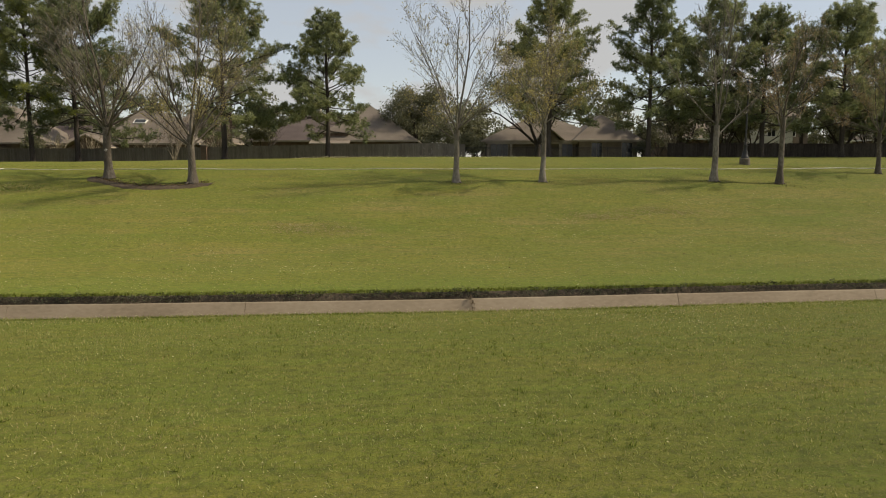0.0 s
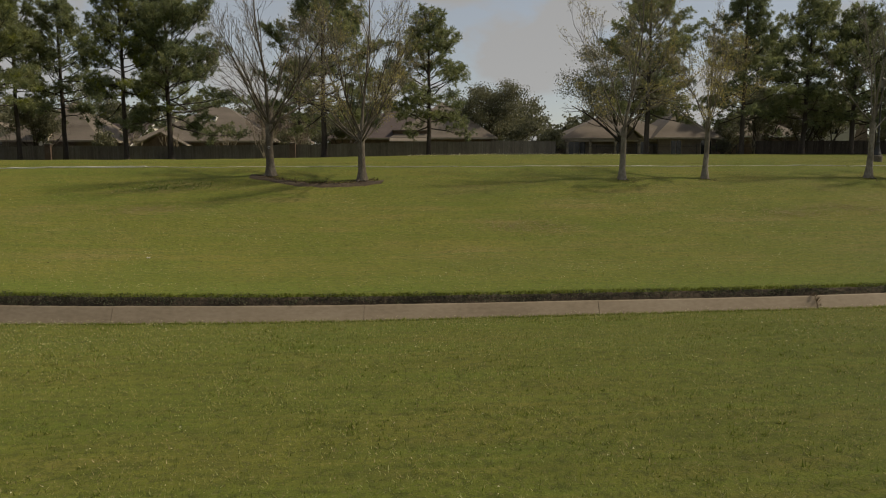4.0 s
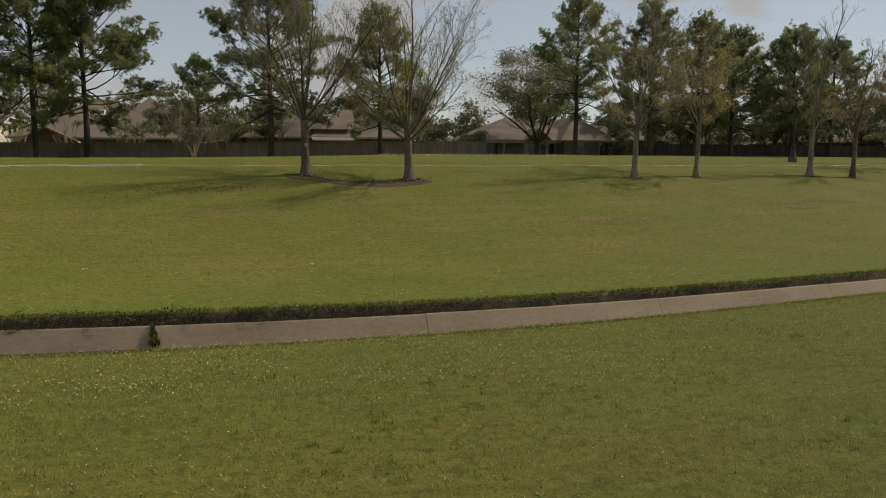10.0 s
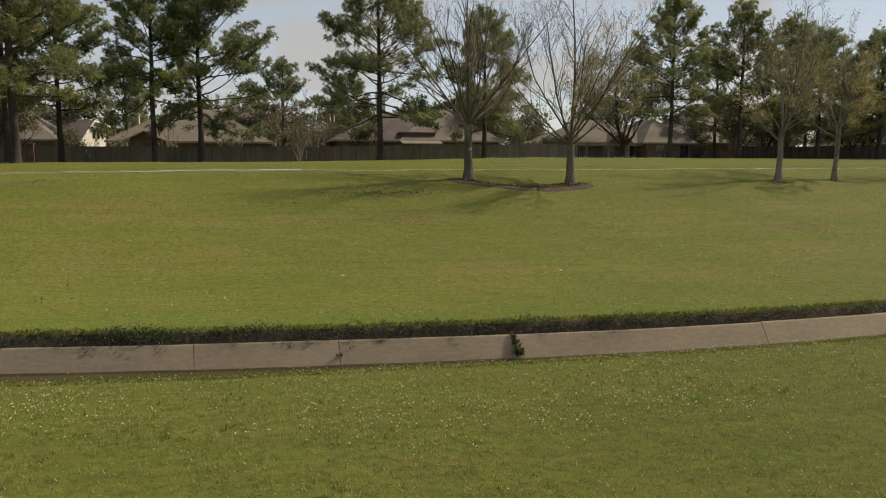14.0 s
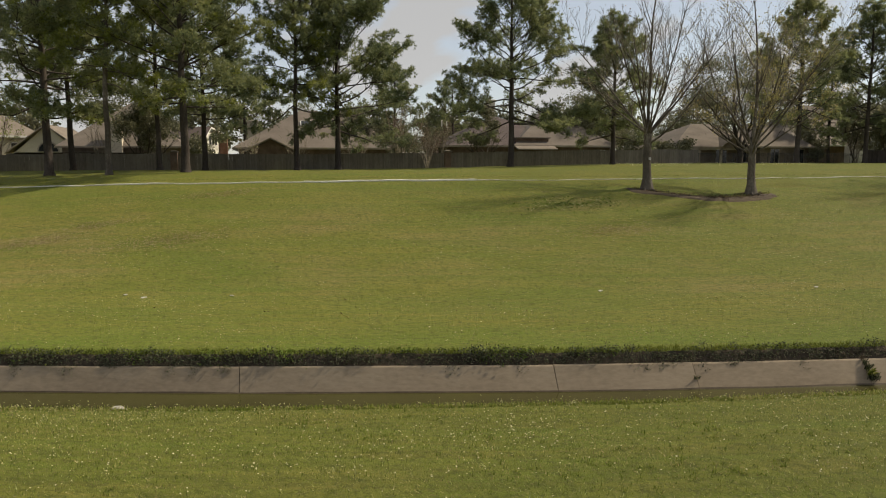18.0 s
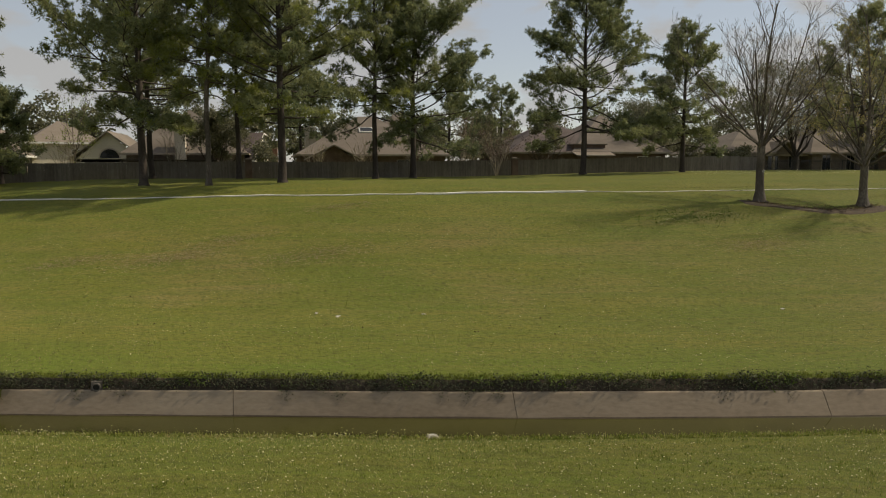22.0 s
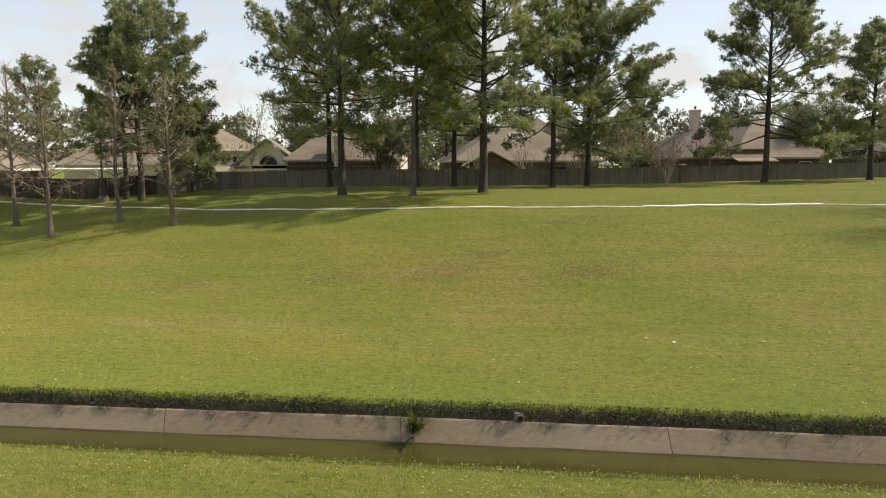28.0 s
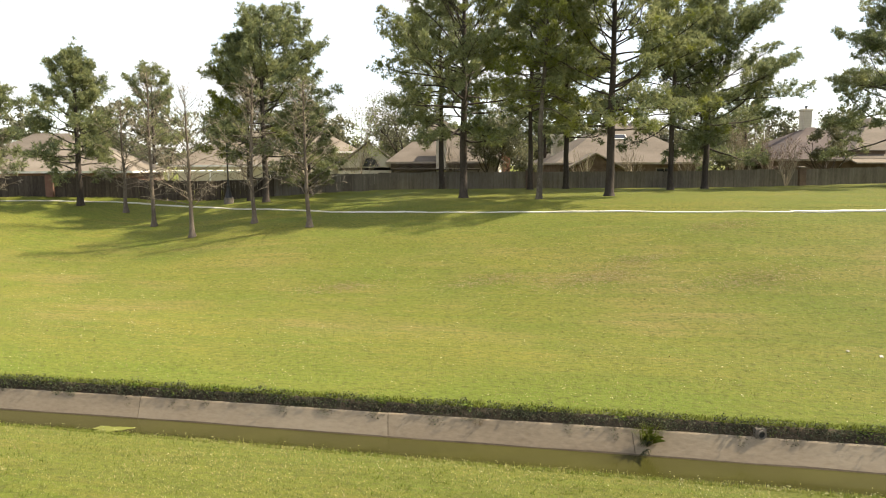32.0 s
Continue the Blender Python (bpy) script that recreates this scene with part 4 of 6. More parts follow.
cypress(-72.4, 60.9, 9.6, 3.0, 301, "bare bald cypress with reddish-tan twigs beside the footpath")
cypress(-76.7, 64.2, 10.6, 2.9, 302, "tall bare bald cypress with pale upswept twigs")
cypress(-80.6, 62.6, 10.2, 2.9, 303, "bare bald cypress with a flared base")
cypress(-85.0, 68.0, 11.6, 2.7, 304, "slim bare bald cypress with a thin tip")
cypress(-88.7, 72.2, 9.2, 2.6, 305, "bare bald cypress close to the fence")
cypress(-97.5, 69.5, 9.0, 2.1, 306, "bare bald cypress at the end of the row")

# yard trees and shrubs behind the fence
oak(11.3, 85.6, 12.0, 8.2, 401, OAK_LEAF, 33000, 0.185, 0.36, 1.8, "spreading live oak with dark crooked boughs beside the house", gaps=0.5)
oak(-3.2, 96.0, 8.8, 6.2, 402, OAK_LEAF, 27000, 0.19, 0.34, 0.9, "round-headed live oak behind the fence", gaps=0.3, lump=12)
oak(-57.2, 84.6, 6.6, 3.8, 403, OAK_LEAF, 13000, 0.2, 0.16, 0.6, "dense dark evergreen behind the fence", name="evergreen_tree", gaps=0.15, lump=12)
oak(-21.7, 85.9, 6.4, 1.9, 404, OAK_LEAF, 6500, 0.2, 0.14, 0.5, "dark glossy evergreen behind the fence", name="evergreen_tree")
oak(33.5, 85.5, 7.5, 3.4, 406, OAK_LEAF, 6000, 0.22, 0.2, 1.0, "dark evergreen behind the fence", name="evergreen_tree")
oak(48.0, 86.0, 8.0, 3.8, 407, OAK_LEAF, 6000, 0.22, 0.2, 1.2, "dark evergreen behind the fence", name="evergreen_tree")
oak(70.0, 87.0, 7.0, 3.6, 408, OAK_LEAF, 5000, 0.22, 0.2, 1.2, "dark evergreen behind the fence", name="evergreen_tree")
oak(-33.0, 104.0, 7.0, 4.2, 409, OAK_LEAF, 6000, 0.24, 0.24, 2.2, "olive treetop behind the roofs", name="evergreen_tree")
oak(-66.0, 116.0, 12.0, 6.0, 410, OAK_LEAF, 7000, 0.26, 0.3, 2.6, "olive treetop behind the roofs", name="evergreen_tree")
broadleaf(-70.3, 85.5, 10.0, 2.4, 411, 5, 2.6, 0.09, LIME_LEAF, 750, 0.15, "slim tree in bright lime-green new leaf", name="leafing_tree", group="trees in the yards", steep=0.35, bark=CYPRESS_BARK, twig=CYPRESS_TWIG)
shrub(-29.7, 78.9, 4.2, 2.0, 421, PINK_LEAF, 900, "sprawling shrub with reddish leaves against the fence", name="leafy_shrub")
shrub(-31.3, 84.5, 8.0, 4.0, 422, PINK_LEAF, 2200, "bare tan crape myrtle with thin reddish buds")
shrub(-36.0, 86.5, 4.6, 2.2, 423, None, 0, "bare tan crape myrtle behind the fence")
shrub(-42.3, 86.0, 4.4, 2.2, 424, None, 0, "bare tan crape myrtle behind the fence")
shrub(-47.0, 87.0, 4.2, 2.0, 425, LIME_LEAF, 120, "bare crape myrtle with first green buds")
shrub(-61.0, 85.0, 6.5, 2.0, 426, None, 0, "bare crooked ornamental tree by a white wall", stems=5, bark=TWIG)
shrub(-70.8, 84.0, 4.5, 2.2, 427, LIME_LEAF, 160, "bare shrub with a few green buds")
shrub(-82.0, 85.0, 5.5, 2.6, 428, PINK_LEAF, 200, "bare tan crape myrtle behind the fence")
shrub(-90.0, 87.0, 5.0, 2.6, 429, None, 0, "bare tan crape myrtle behind the fence")
shrub(27.0, 84.0, 4.6, 1.8, 430, None, 0, "bare tan shrub behind the fence")
shrub(-27.2, 86.0, 5.6, 3.2, 431, PINK_LEAF, 2600, "reddish shrub behind the fence", name="leafy_shrub")

# tree line behind the houses: tall heads, and a lower thicket that fills in between their stems
bg = np.random.default_rng(440)
for i in range(36):
    bx = -132.0 + i * 6.3 + bg.uniform(-2, 2)
    by = bg.uniform(111, 132)
    bh, br = bg.uniform(8.0, 11.5), bg.uniform(4.4, 6.4)
    if i == 23:        # the sky shows between the two roofs here
        continue
    oak(bx, by, bh, br, 441 + i, OAK_LEAF, 2800, 0.45, 0.25, 0.9, "hazy treetop in the gardens behind the houses", name="yard_tree", group="tree line behind the houses", stems=1, gaps=0.25)
for i in range(46):
    oak(-140.0 + i * 5.4 + bg.uniform(-1.5, 1.5), bg.uniform(134, 142), bg.uniform(5.0, 7.5), bg.uniform(3.8, 4.8), 700 + i, OAK_LEAF, 1100, 0.6, 0.16, 0.3, "dark thicket far behind the gardens", name="thicket_tree", group="thicket behind the gardens", stems=1, gaps=0.1)
# evergreens crowding the fence under the pines
for bx, by, bh, br, sd in ((28.5, 86.0, 8.0, 3.6, 481), (37.0, 86.0, 9.0, 3.8, 482), (51.5, 87.0, 9.5, 4.2, 487), (56.0, 86.0, 9.5, 4.4, 484), (61.5, 86.5, 10.0, 4.6, 485), (67.0, 88.0, 9.0, 4.4, 488), (75.0, 88.0, 9.0, 4.6, 489), (82.0, 87.0, 9.5, 4.8, 501), (89.0, 88.0, 9.0, 4.8, 502), (96.0, 89.0, 10.0, 5.0, 503), (104.0, 90.0, 10.0, 5.0, 504)):
    oak(bx, by, bh, br, sd, OAK_LEAF, 3400, 0.34, 0.2, 0.7, "dark evergreen crowding the fence", name="evergreen_tree", gaps=0.3)
# low foliage seen over the fence between the houses
for bx, by, bh, br, sd in ((-29.0, 93.0, 3.6, 2.4, 491), (-25.0, 96.0, 4.6, 3.0, 492), (-32.5, 97.0, 4.0, 2.6, 493), (-1.0, 90.0, 4.4, 3.0, 494), (-52.5, 92.0, 4.0, 2.0, 496), (-79.0, 92.0, 3.4, 2.2, 497), (72.0, 90.0, 4.6, 3.4, 498), (79.0, 91.0, 4.6, 3.4, 499), (2.4, 84.6, 2.9, 1.8, 505), (4.4, 92.5, 3.4, 2.2, 495), (3.9, 89.5, 2.0, 1.5, 513), (24.6, 88.2, 2.0, 1.3, 514), (25.4, 90.0, 4.2, 2.2, 483), (28.6, 95.0, 6.0, 3.0, 510), (84.0, 91.0, 5.0, 4.0, 506), (91.0, 92.0, 5.0, 4.0, 507), (98.0, 93.0, 5.4, 4.2, 508), (36.0, 89.0, 4.6, 3.4, 509), (50.0, 91.0, 4.8, 3.4, 511), (57.0, 91.0, 4.8, 3.4, 512)):
    oak(bx, by, bh, br, sd, OAK_LEAF, 2200, 0.25, 0.1, 0.5, "rounded garden bush behind the fence", name="garden_bush", category="bush", group="garden bushes", gaps=0.2)


# ---- fences ----
def wooden_fence(x0, x1, mat, label, seed):
    """Panels of upright boards: each panel is its rails and post, with the boards nailed to it one by one."""
    f = thing("wooden_fence", pose((x0 + x1) / 2, float(fence_y((x0 + x1) / 2)), gz((x0 + x1) / 2, fence_y((x0 + x1) / 2))), label, "fence", "garden fences")
    inv = f.matrix_basis.inverted()
    rng = np.random.default_rng(seed)
    b = Buf()
    for z in (0.35, 1.0, 1.6):
        b.box((-1.22, 0.014, z), (1.22, 0.055, z + 0.09))
    b.box((-1.265, 0.016, -0.1), (-1.175, 0.106, 1.78))
    rails = b.mesh("fence_panel", mat)
    boards = []
    for k in range(4):
        b = Buf()
        b.box((-0.0675, -0.012, 0.02), (0.0675, 0.012, 1.83 + rng.normal(0, 0.012)))
        boards.append(b.mesh("board", mat))
    n = max(1, round((x1 - x0) / 2.44))
    for i in range(n):
        x = x0 + (i + 0.5) * (x1 - x0) / n
        ang = math.degrees(math.atan2(fence_y(x + 1) - fence_y(x - 1), 2))
        p = part("fence_panel", rails, mat, f, at=inv @ pose(x, float(fence_y(x)), gz(x, float(fence_y(x))) - 0.02 + rng.normal(0, 0.018), 0, rng.normal(0, 0.35), ang))
        w = (x1 - x0) / n
        nb = math.ceil(w / 0.138)
        for j in range(nb):
            part("board", boards[rng.integers(0, 4)], mat, p, at=pose(-w / 2 + (j + 0.5) * w / nb, rng.normal(0, 0.003), rng.normal(0, 0.012), 0, rng.normal(0, 0.25), 0))
    return f


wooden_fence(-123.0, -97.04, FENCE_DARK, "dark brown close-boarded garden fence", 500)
wooden_fence(-96.36, -78.0, FENCE_DARK, "dark close-boarded garden fence", 510)
wooden_fence(-78.0, -66.0, FENCE_GREY, "patchy brown and grey close-boarded fence", 520)
wooden_fence(-66.0, -54.34, FENCE_GREY, "pale weathered close-boarded fence", 530)
wooden_fence(-53.66, -27.4, FENCE_GREY, "weathered grey-brown close-boarded fence with darker panels", 540)
wooden_fence(-26.7, 2.5, FENCE_GREY, "weathered grey close-boarded fence", 550)
# the dark board colour carries the pines' shade on this stretch
wooden_fence(25.5, 60.0, FENCE_DARK, "close-boarded fence coloured dark for the shade of pines", 560)
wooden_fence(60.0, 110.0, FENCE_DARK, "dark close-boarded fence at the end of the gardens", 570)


def brick_pillar(x, mat):
    y = float(fence_y(x))
    t = thing("brick_pillar", pose(x, y, gz(x, y) - 0.03), "square dark brick pillar in the fence line", "pillar", "fence pillars")
    b = Buf()
    b.box((-0.32, -0.32, 0), (0.32, 0.32, 1.98))
    part("shaft", b, mat, t)
    b = Buf()
    b.box((-0.38, -0.38, 1.98), (0.38, 0.38, 2.07))
    b.box((-0.3, -0.3, 2.07), (0.3, 0.3, 2.14), taper=0.12)
    part("cap", b, PIPE, t, "grey concrete cap")


for px, pm in ((-96.7, BRICK_RED), (-54.0, BRICK_BROWN), (-27.05, BRICK_BROWN)):
    brick_pillar(px, pm)


def iron_fence(x0, x1):
    f = thing("iron_fence", pose(x0, 81.0, gz(x0, 81.0)), "black wrought-iron fence behind the house lawn", "fence", "garden fences")
    n = round((x1 - x0) / 2.4)
    b = Buf()
    b.box((-0.008, -0.008, 0.05), (0.008, 0.008, 1.42))
    picket = b.mesh("picket", IRON)
    for i in range(n):
        b = Buf()
        a = i * (x1 - x0) / n
        w = (x1 - x0) / n
        z = gz(x0 + a, 81.0) - gz(x0, 81.0)
        b.box((a, -0.03, z - 0.1), (a + 0.06, 0.03, z + 1.45))
        p = part("iron_post", b, IRON, f)
        for zz in (0.15, 1.2, 1.35):
            b = Buf()
            b.box((a + 0.06, -0.015, z + zz), (a + w, 0.015, z + zz + 0.035))
            part("rail", b, IRON, p)
        for k in range(1, 19):
            part("picket", picket, IRON, p, at=pose(a + 0.06 + k * (w - 0.06) / 19, 0, z))


iron_fence(2.5, 25.5)


# ---- houses ----
def frame_ring(b, lo, hi, t, axis=1, mat=0):
    """A closed rectangular ring, t wide: axis 1 is an upright frame facing front, axis 2 four walls or boards round a plan."""
    (x0, y0, z0), (x1, y1, z1) = lo, hi
    if axis == 2:
        out = [(x0, y0), (x1, y0), (x1, y1), (x0, y1)]
        ins = [(x0 + t, y0 + t), (x1 - t, y0 + t), (x1 - t, y1 - t), (x0 + t, y1 - t)]
        v = [(*p, z0) for p in out + ins] + [(*p, z1) for p in out + ins]
    else:
        out = [(x0, z1), (x1, z1), (x1, z0), (x0, z0)]
        ins = [(x0 + t, z1 - t), (x1 - t, z1 - t), (x1 - t, z0 + t), (x0 + t, z0 + t)]
        v = [(p[0], y0, p[1]) for p in out + ins] + [(p[0], y1, p[1]) for p in out + ins]
    f = []
    for i in range(4):
        j = (i + 1) % 4
        f += [(i, j, j + 8, i + 8), (j + 4, i + 4, i + 12, j + 12), (i + 8, j + 8, j + 12, i + 12), (j, i, i + 4, j + 4)]
    b.add(v, f, mat)


def hip(b, x0, x1, y0, y1, z0, z1, over=0.45, mat=0, fascia=1):
    """A hipped roof: ridge along the longer side, with a fascia board all round."""
    a, c, d, e = x0 - over, x1 + over, y0 - over, y1 + over
    w, l = c - a, e - d
    if w >= l:
        k = l / 2
        r = [(a + k, (d + e) / 2, z1), (c - k, (d + e) / 2, z1)]
        faces = [(0, 1, 5, 4), (2, 3, 4, 5)]
        tri = [(1, 2, 5), (3, 0, 4)]
    else:
        k = w / 2
        r = [((a + c) / 2, d + k, z1), ((a + c) / 2, e - k, z1)]
        faces = [(1, 2, 5, 4), (3, 0, 4, 5)]
        tri = [(0, 1, 4), (2, 3, 5)]
    v = [(a, d, z0), (c, d, z0), (c, e, z0), (a, e, z0), *r]
    b.add(v, faces, mat)
    b.add(v, tri, mat)
    b.add([(a, d, z0 - 0.02), (c, d, z0 - 0.02), (c, e, z0 - 0.02), (a, e, z0 - 0.02)], [(3, 2, 1, 0)], fascia)
    frame_ring(b, (a - 0.05, d - 0.05, z0 - 0.2), (c + 0.05, e + 0.05, z0 + 0.015), 0.05, 2, fascia)


def gable(b, x0, x1, y0, y1, z0, z1, over=0.4, mat=0, fascia=1, wall=2):
    """A gabled roof with its ridge running back from the front gable."""
    xm = (x0 + x1) / 2
    a, c, d, e = x0 - over, x1 + over, y0 - over, y1
    th = 0.14
    v = [(a, d, z0), (xm, d, z1), (c, d, z0), (a, e, z0), (xm, e, z1), (c, e, z0)]
    v += [(p[0], p[1], p[2] - th) for p in v]
    b.add(v, [(0, 1, 4, 3), (1, 2, 5, 4)], mat)
    b.add(v, [(0, 6, 7, 1), (1, 7, 8, 2), (6, 9, 10, 7), (7, 10, 11, 8), (0, 3, 9, 6), (2, 8, 11, 5)], fascia)
    zt = z1 - th - 0.02
    b.add([(x0, y0, z0 - 0.35), (x1, y0, z0 - 0.35), (xm, y0, zt), (x0, y0 + 0.2, z0 - 0.35), (x1, y0 + 0.2, z0 - 0.35), (xm, y0 + 0.2, zt)], [(0, 1, 2), (5, 4, 3)], wall)


def window(parent, x, y, z, w, h, bars=1, trim=None, turn=0.0):
    b = Buf()
    frame_ring(b, (-w / 2 - 0.07, -0.05, -0.07), (w / 2 + 0.07, 0.04, h + 0.07), 0.07)
    f = part("window_frame", b, trim or TRIM, parent, at=pose(x, y, z, 0, 0, turn))
    for k in range(bars):
        b = Buf()
        xx = -w / 2 + w * (k + 1) / (bars + 1)
        b.box((xx - 0.025, -0.03, 0), (xx + 0.025, 0.03, h))
        part("glazing_bar", b, trim or TRIM, f)
    b = Buf()
    b.box((-w / 2, -0.012, 0), (w / 2, 0.012, h))
    part("pane", b, GLASS, f)


def chimney(parent, x, y, z0, z1, w, mat, label):
    """A square stack with a stepped collar, clad in lapped boards."""
    k = int((z1 - 0.3 - z0) / 0.28)
    prof = [(w / 2, z0)]
    for i in range(k):
        za = z0 + (z1 - 0.3 - z0) * (i + 1) / k
        prof += [(w / 2 - 0.016, za - 0.012), (w / 2, za)]
    prof += [(w / 2 + 0.07, z1 - 0.28), (w / 2 + 0.07, z1 - 0.06), (w / 2, z1), (0.0, z1 + 0.01)]
    b = Buf()
    b.lathe([(r * 1.4142, q) for r, q in prof], (0, 0, 0), 4)
    ch = part("chimney", b, mat, parent, label, at=pose(x, y, 0, 0, 0, 45))
    b = Buf()
    b.lathe([(0.12, z1), (0.12, z1 + 0.28), (0.2, z1 + 0.3), (0.2, z1 + 0.36), (0.0, z1 + 0.42)], (0, 0, 0), 10)
    part("flue_cap", b, IRON, ch)


def vent(parent, x, y, z):
    b = Buf()
    b.lathe([(0.06, z - 0.4), (0.06, z + 0.3), (0.10, z + 0.32), (0.0, z + 0.38)], (x, y, 0), 8)
    part("roof_vent", b, WHITE, parent)


def walls(parent, x0, x1, y0, y1, z0, z1, mat):
    """Four walls of 0.2 m, open inside."""
    b = Buf()
    frame_ring(b, (x0, y0, z0), (x1, y1, z1), 0.2, 2)
    return part("wall", b, mat, parent)


def house(x, y, label):
    z = gz(x, y) - 0.1
    return thing("house", pose(x, y, z), label, "house", "houses behind the fence"), z


def build_houses():
    # the house by the iron fence
    h, z = house(15.0, 89.3, "single-storey tan brick house with brown hipped roofs and a covered patio")
    e = 8.72 - z
    walls(h, 2.0, 9.3, 0.0, 12.0, 0, e, BRICK_TAN)
    walls(h, -9.6, 2.0, 2.2, 13.0, 0, e, BRICK_TAN)
    b = Buf()
    hip(b, 1.6, 9.5, -0.2, 12.0, e, 12.1 - z)
    part("roof", b, [ROOF_A, TRIM], h)
    b = Buf()
    hip(b, -9.8, 6.0, 1.2, 14.0, e - 0.02, 12.0 - z)
    part("roof", b, [ROOF_A, TRIM], h)
    b = Buf()
    gable(b, -3.0, -0.2, 0.6, 6.0, e + 0.1, e + 1.5)
    part("roof", b, [ROOF_A, TRIM, BRICK_TAN], h)
    for k in (-9.3, -6.4, -3.2, -0.2):
        b = Buf()
        b.box((k - 0.14, 0.7, 0), (k + 0.14, 0.98, e - 0.2))
        part("patio_post", b, TRIM, h)
    b = Buf()
    b.box((-9.6, 0.7, e - 0.45), (2.0, 1.0, e - 0.19))
    part("patio_beam", b, TRIM, h)
    window(h, 0.9, 2.2, 0.55, 1.3, 1.5)
    window(h, -2.2, 2.2, 0.3, 1.6, 1.9)
    window(h, -7.8, 2.2, 0.55, 2.2, 1.5, 2)
    window(h, 4.2, 0.0, 0.2, 1.3, 1.95)
    window(h, 8.0, 0.0, 0.2, 1.3, 1.95)
    # tall house of pale siding further right
    h, z = house(45.0, 106.0, "two-storey house with pale siding behind dark trees")
    walls(h, -9, 9, 0, 11, 0, 5.6, BRICK_TAN)
    b = Buf()
    hip(b, -9, 9, 0, 11, 5.7, 10.0)
    part("roof", b, [ROOF_A, WHITE], h)
    for k in (-6, -2, 2.5, 6.5):
        window(h, k, 0, 3.6, 1.2, 1.5, 1, WHITE)
    b = Buf()
    hip(b, -15, -4, -6, 4, 3.1, 6.3)
    part("roof", b, [ROOF_A, WHITE], h)
    walls(h, -14.5, -4.5, -5.5, 3.5, 0, 3.1, BRICK_BROWN)
    # upper bay in white lapped boards, under its own small roof
    walls(h, -0.5, 5.5, -2.6, -0.05, 0, 5.4, SIDING)
    b = Buf()
    hip(b, -0.5, 5.5, -2.6, 1.5, 5.42, 7.6)
    part("roof", b, [ROOF_A, WHITE], h)
    window(h, 2.4, -2.6, 3.5, 1.1, 1.4, 1, WHITE)
    h, z = house(68.0, 92.0, "low house with a brown roof and pale soffit")
    walls(h, -9, 9, 0, 11, 0, 2.8, BRICK_BROWN)
    b = Buf()
    hip(b, -9, 9, 0, 11, 2.9, 6.2, 0.8)
    part("roof", b, [ROOF_A, WHITE], h)
    # house with the tall hipped roof and an awning dormer
    h, z = house(-13.0, 90.2, "brick house with tall brown hipped roof and low shed dormer")
    e = 8.75 - z
    walls(h, -11.0, 9.3, 0.3, 14.0, 0, e, BRICK_BROWN)
    b = Buf()
    hip(b, -3.2, 9.4, 0.0, 13.0, e, 13.7 - z)
    part("roof", b, [ROOF_A, TRIM], h)
    b = Buf()
    hip(b, -11.2, 4.0, 0.2, 14.5, e - 0.02, 12.6 - z)
    part("roof", b, [ROOF_B, TRIM], h)
    b = Buf()
    b.add([(-3.6, -1.8, e - 0.42), (1.4, -1.8, e - 0.42), (1.4, 0.9, e + 0.35), (-3.6, 0.9, e + 0.35), (-3.6, -1.8, e - 0.54), (1.4, -1.8, e - 0.54), (1.4, 0.9, e + 0.2), (-3.6, 0.9, e + 0.2)],
          [(0, 1, 2, 3), (7, 6, 5, 4), (1, 5, 6, 2), (3, 7, 4, 0)], 0)
    b.add([(-3.6, -1.803, e - 0.42), (1.4, -1.803, e - 0.42), (1.4, -1.803, e - 0.54), (-3.6, -1.803, e - 0.54)], [(0, 3, 2, 1)], 1)
    part("awning", b, [ROOF_C, TRIM], h)
    b = Buf()
    b.box((-3.2, 0.2, e + 0.3), (1.0, 1.6, e + 0.85))
    sd = part("shed_dormer", b, BRICK_BROWN, h)
    b = Buf()
    b.box((-3.4, 0.0, e + 0.855), (1.2, 2.4, e + 0.97))
    part("dormer_roof", b, ROOF_C, sd)
    chimney(h, -4.1, 7.8, e, 14.8 - z, 1.05, STUCCO, "tall pale sided chimney behind the ridge")
    vent(h, -10.6, 5.0, e + 2.7)
    vent(h, -10.9, 6.4, e + 2.9)
    window(h, 6.2, 0.3, 1.1, 1.4, 1.0, 1, WHITE)
    window(h, 8.3, 0.3, 1.1, 0.5, 1.0, 0, WHITE)
    # house with the skylight
    h, z = house(-40.0, 91.8, "single-storey house with a broad brown hipped roof and skylight")
    e = 8.42 - z
    walls(h, -8.5, 8.2, 0.4, 15.0, 0, e, BRICK_BROWN)
    b = Buf()
    hip(b, -8.7, 8.3, 0.2, 15.2, e, 13.2 - z)
    part("roof", b, [ROOF_A, TRIM], h)
    b = Buf()
    gable(b, -7.8, -2.2, -1.4, 8.0, 7.9 - z, 9.5 - z)
    part("roof", b, [ROOF_A, TRIM, BRICK_BROWN], h)
    walls(h, -7.7, -2.3, -1.2, 5.0, 0, 7.6 - z, BRICK_BROWN)
    walls(h, -0.8, 10.0, 8.4, 20.0, 0, 8.68 - z, BRICK_BROWN)
    b = Buf()
    hip(b, -1.0, 10.2, 8.2, 20.2, 8.68 - z, 14.2 - z)
    part("roof", b, [ROOF_A, TRIM], h)
    window(h, -5.0, -1.2, 0.5, 1.6, 1.0)
    window(h, 3.4, 0.4, 1.1, 1.8, 1.0)
    b = Buf()
    q = Matrix.Translation((-0.6, 4.6, e + 2.92)) @ Matrix.Rotation(math.atan2(13.2 - z - e, 7.95), 4, "X")
    b.box((-0.85, -0.55, 0), (0.85, 0.55, 0.16))
    sk = part("skylight", b, WHITE, h, "white-framed skylight", at=q)
    b = Buf()
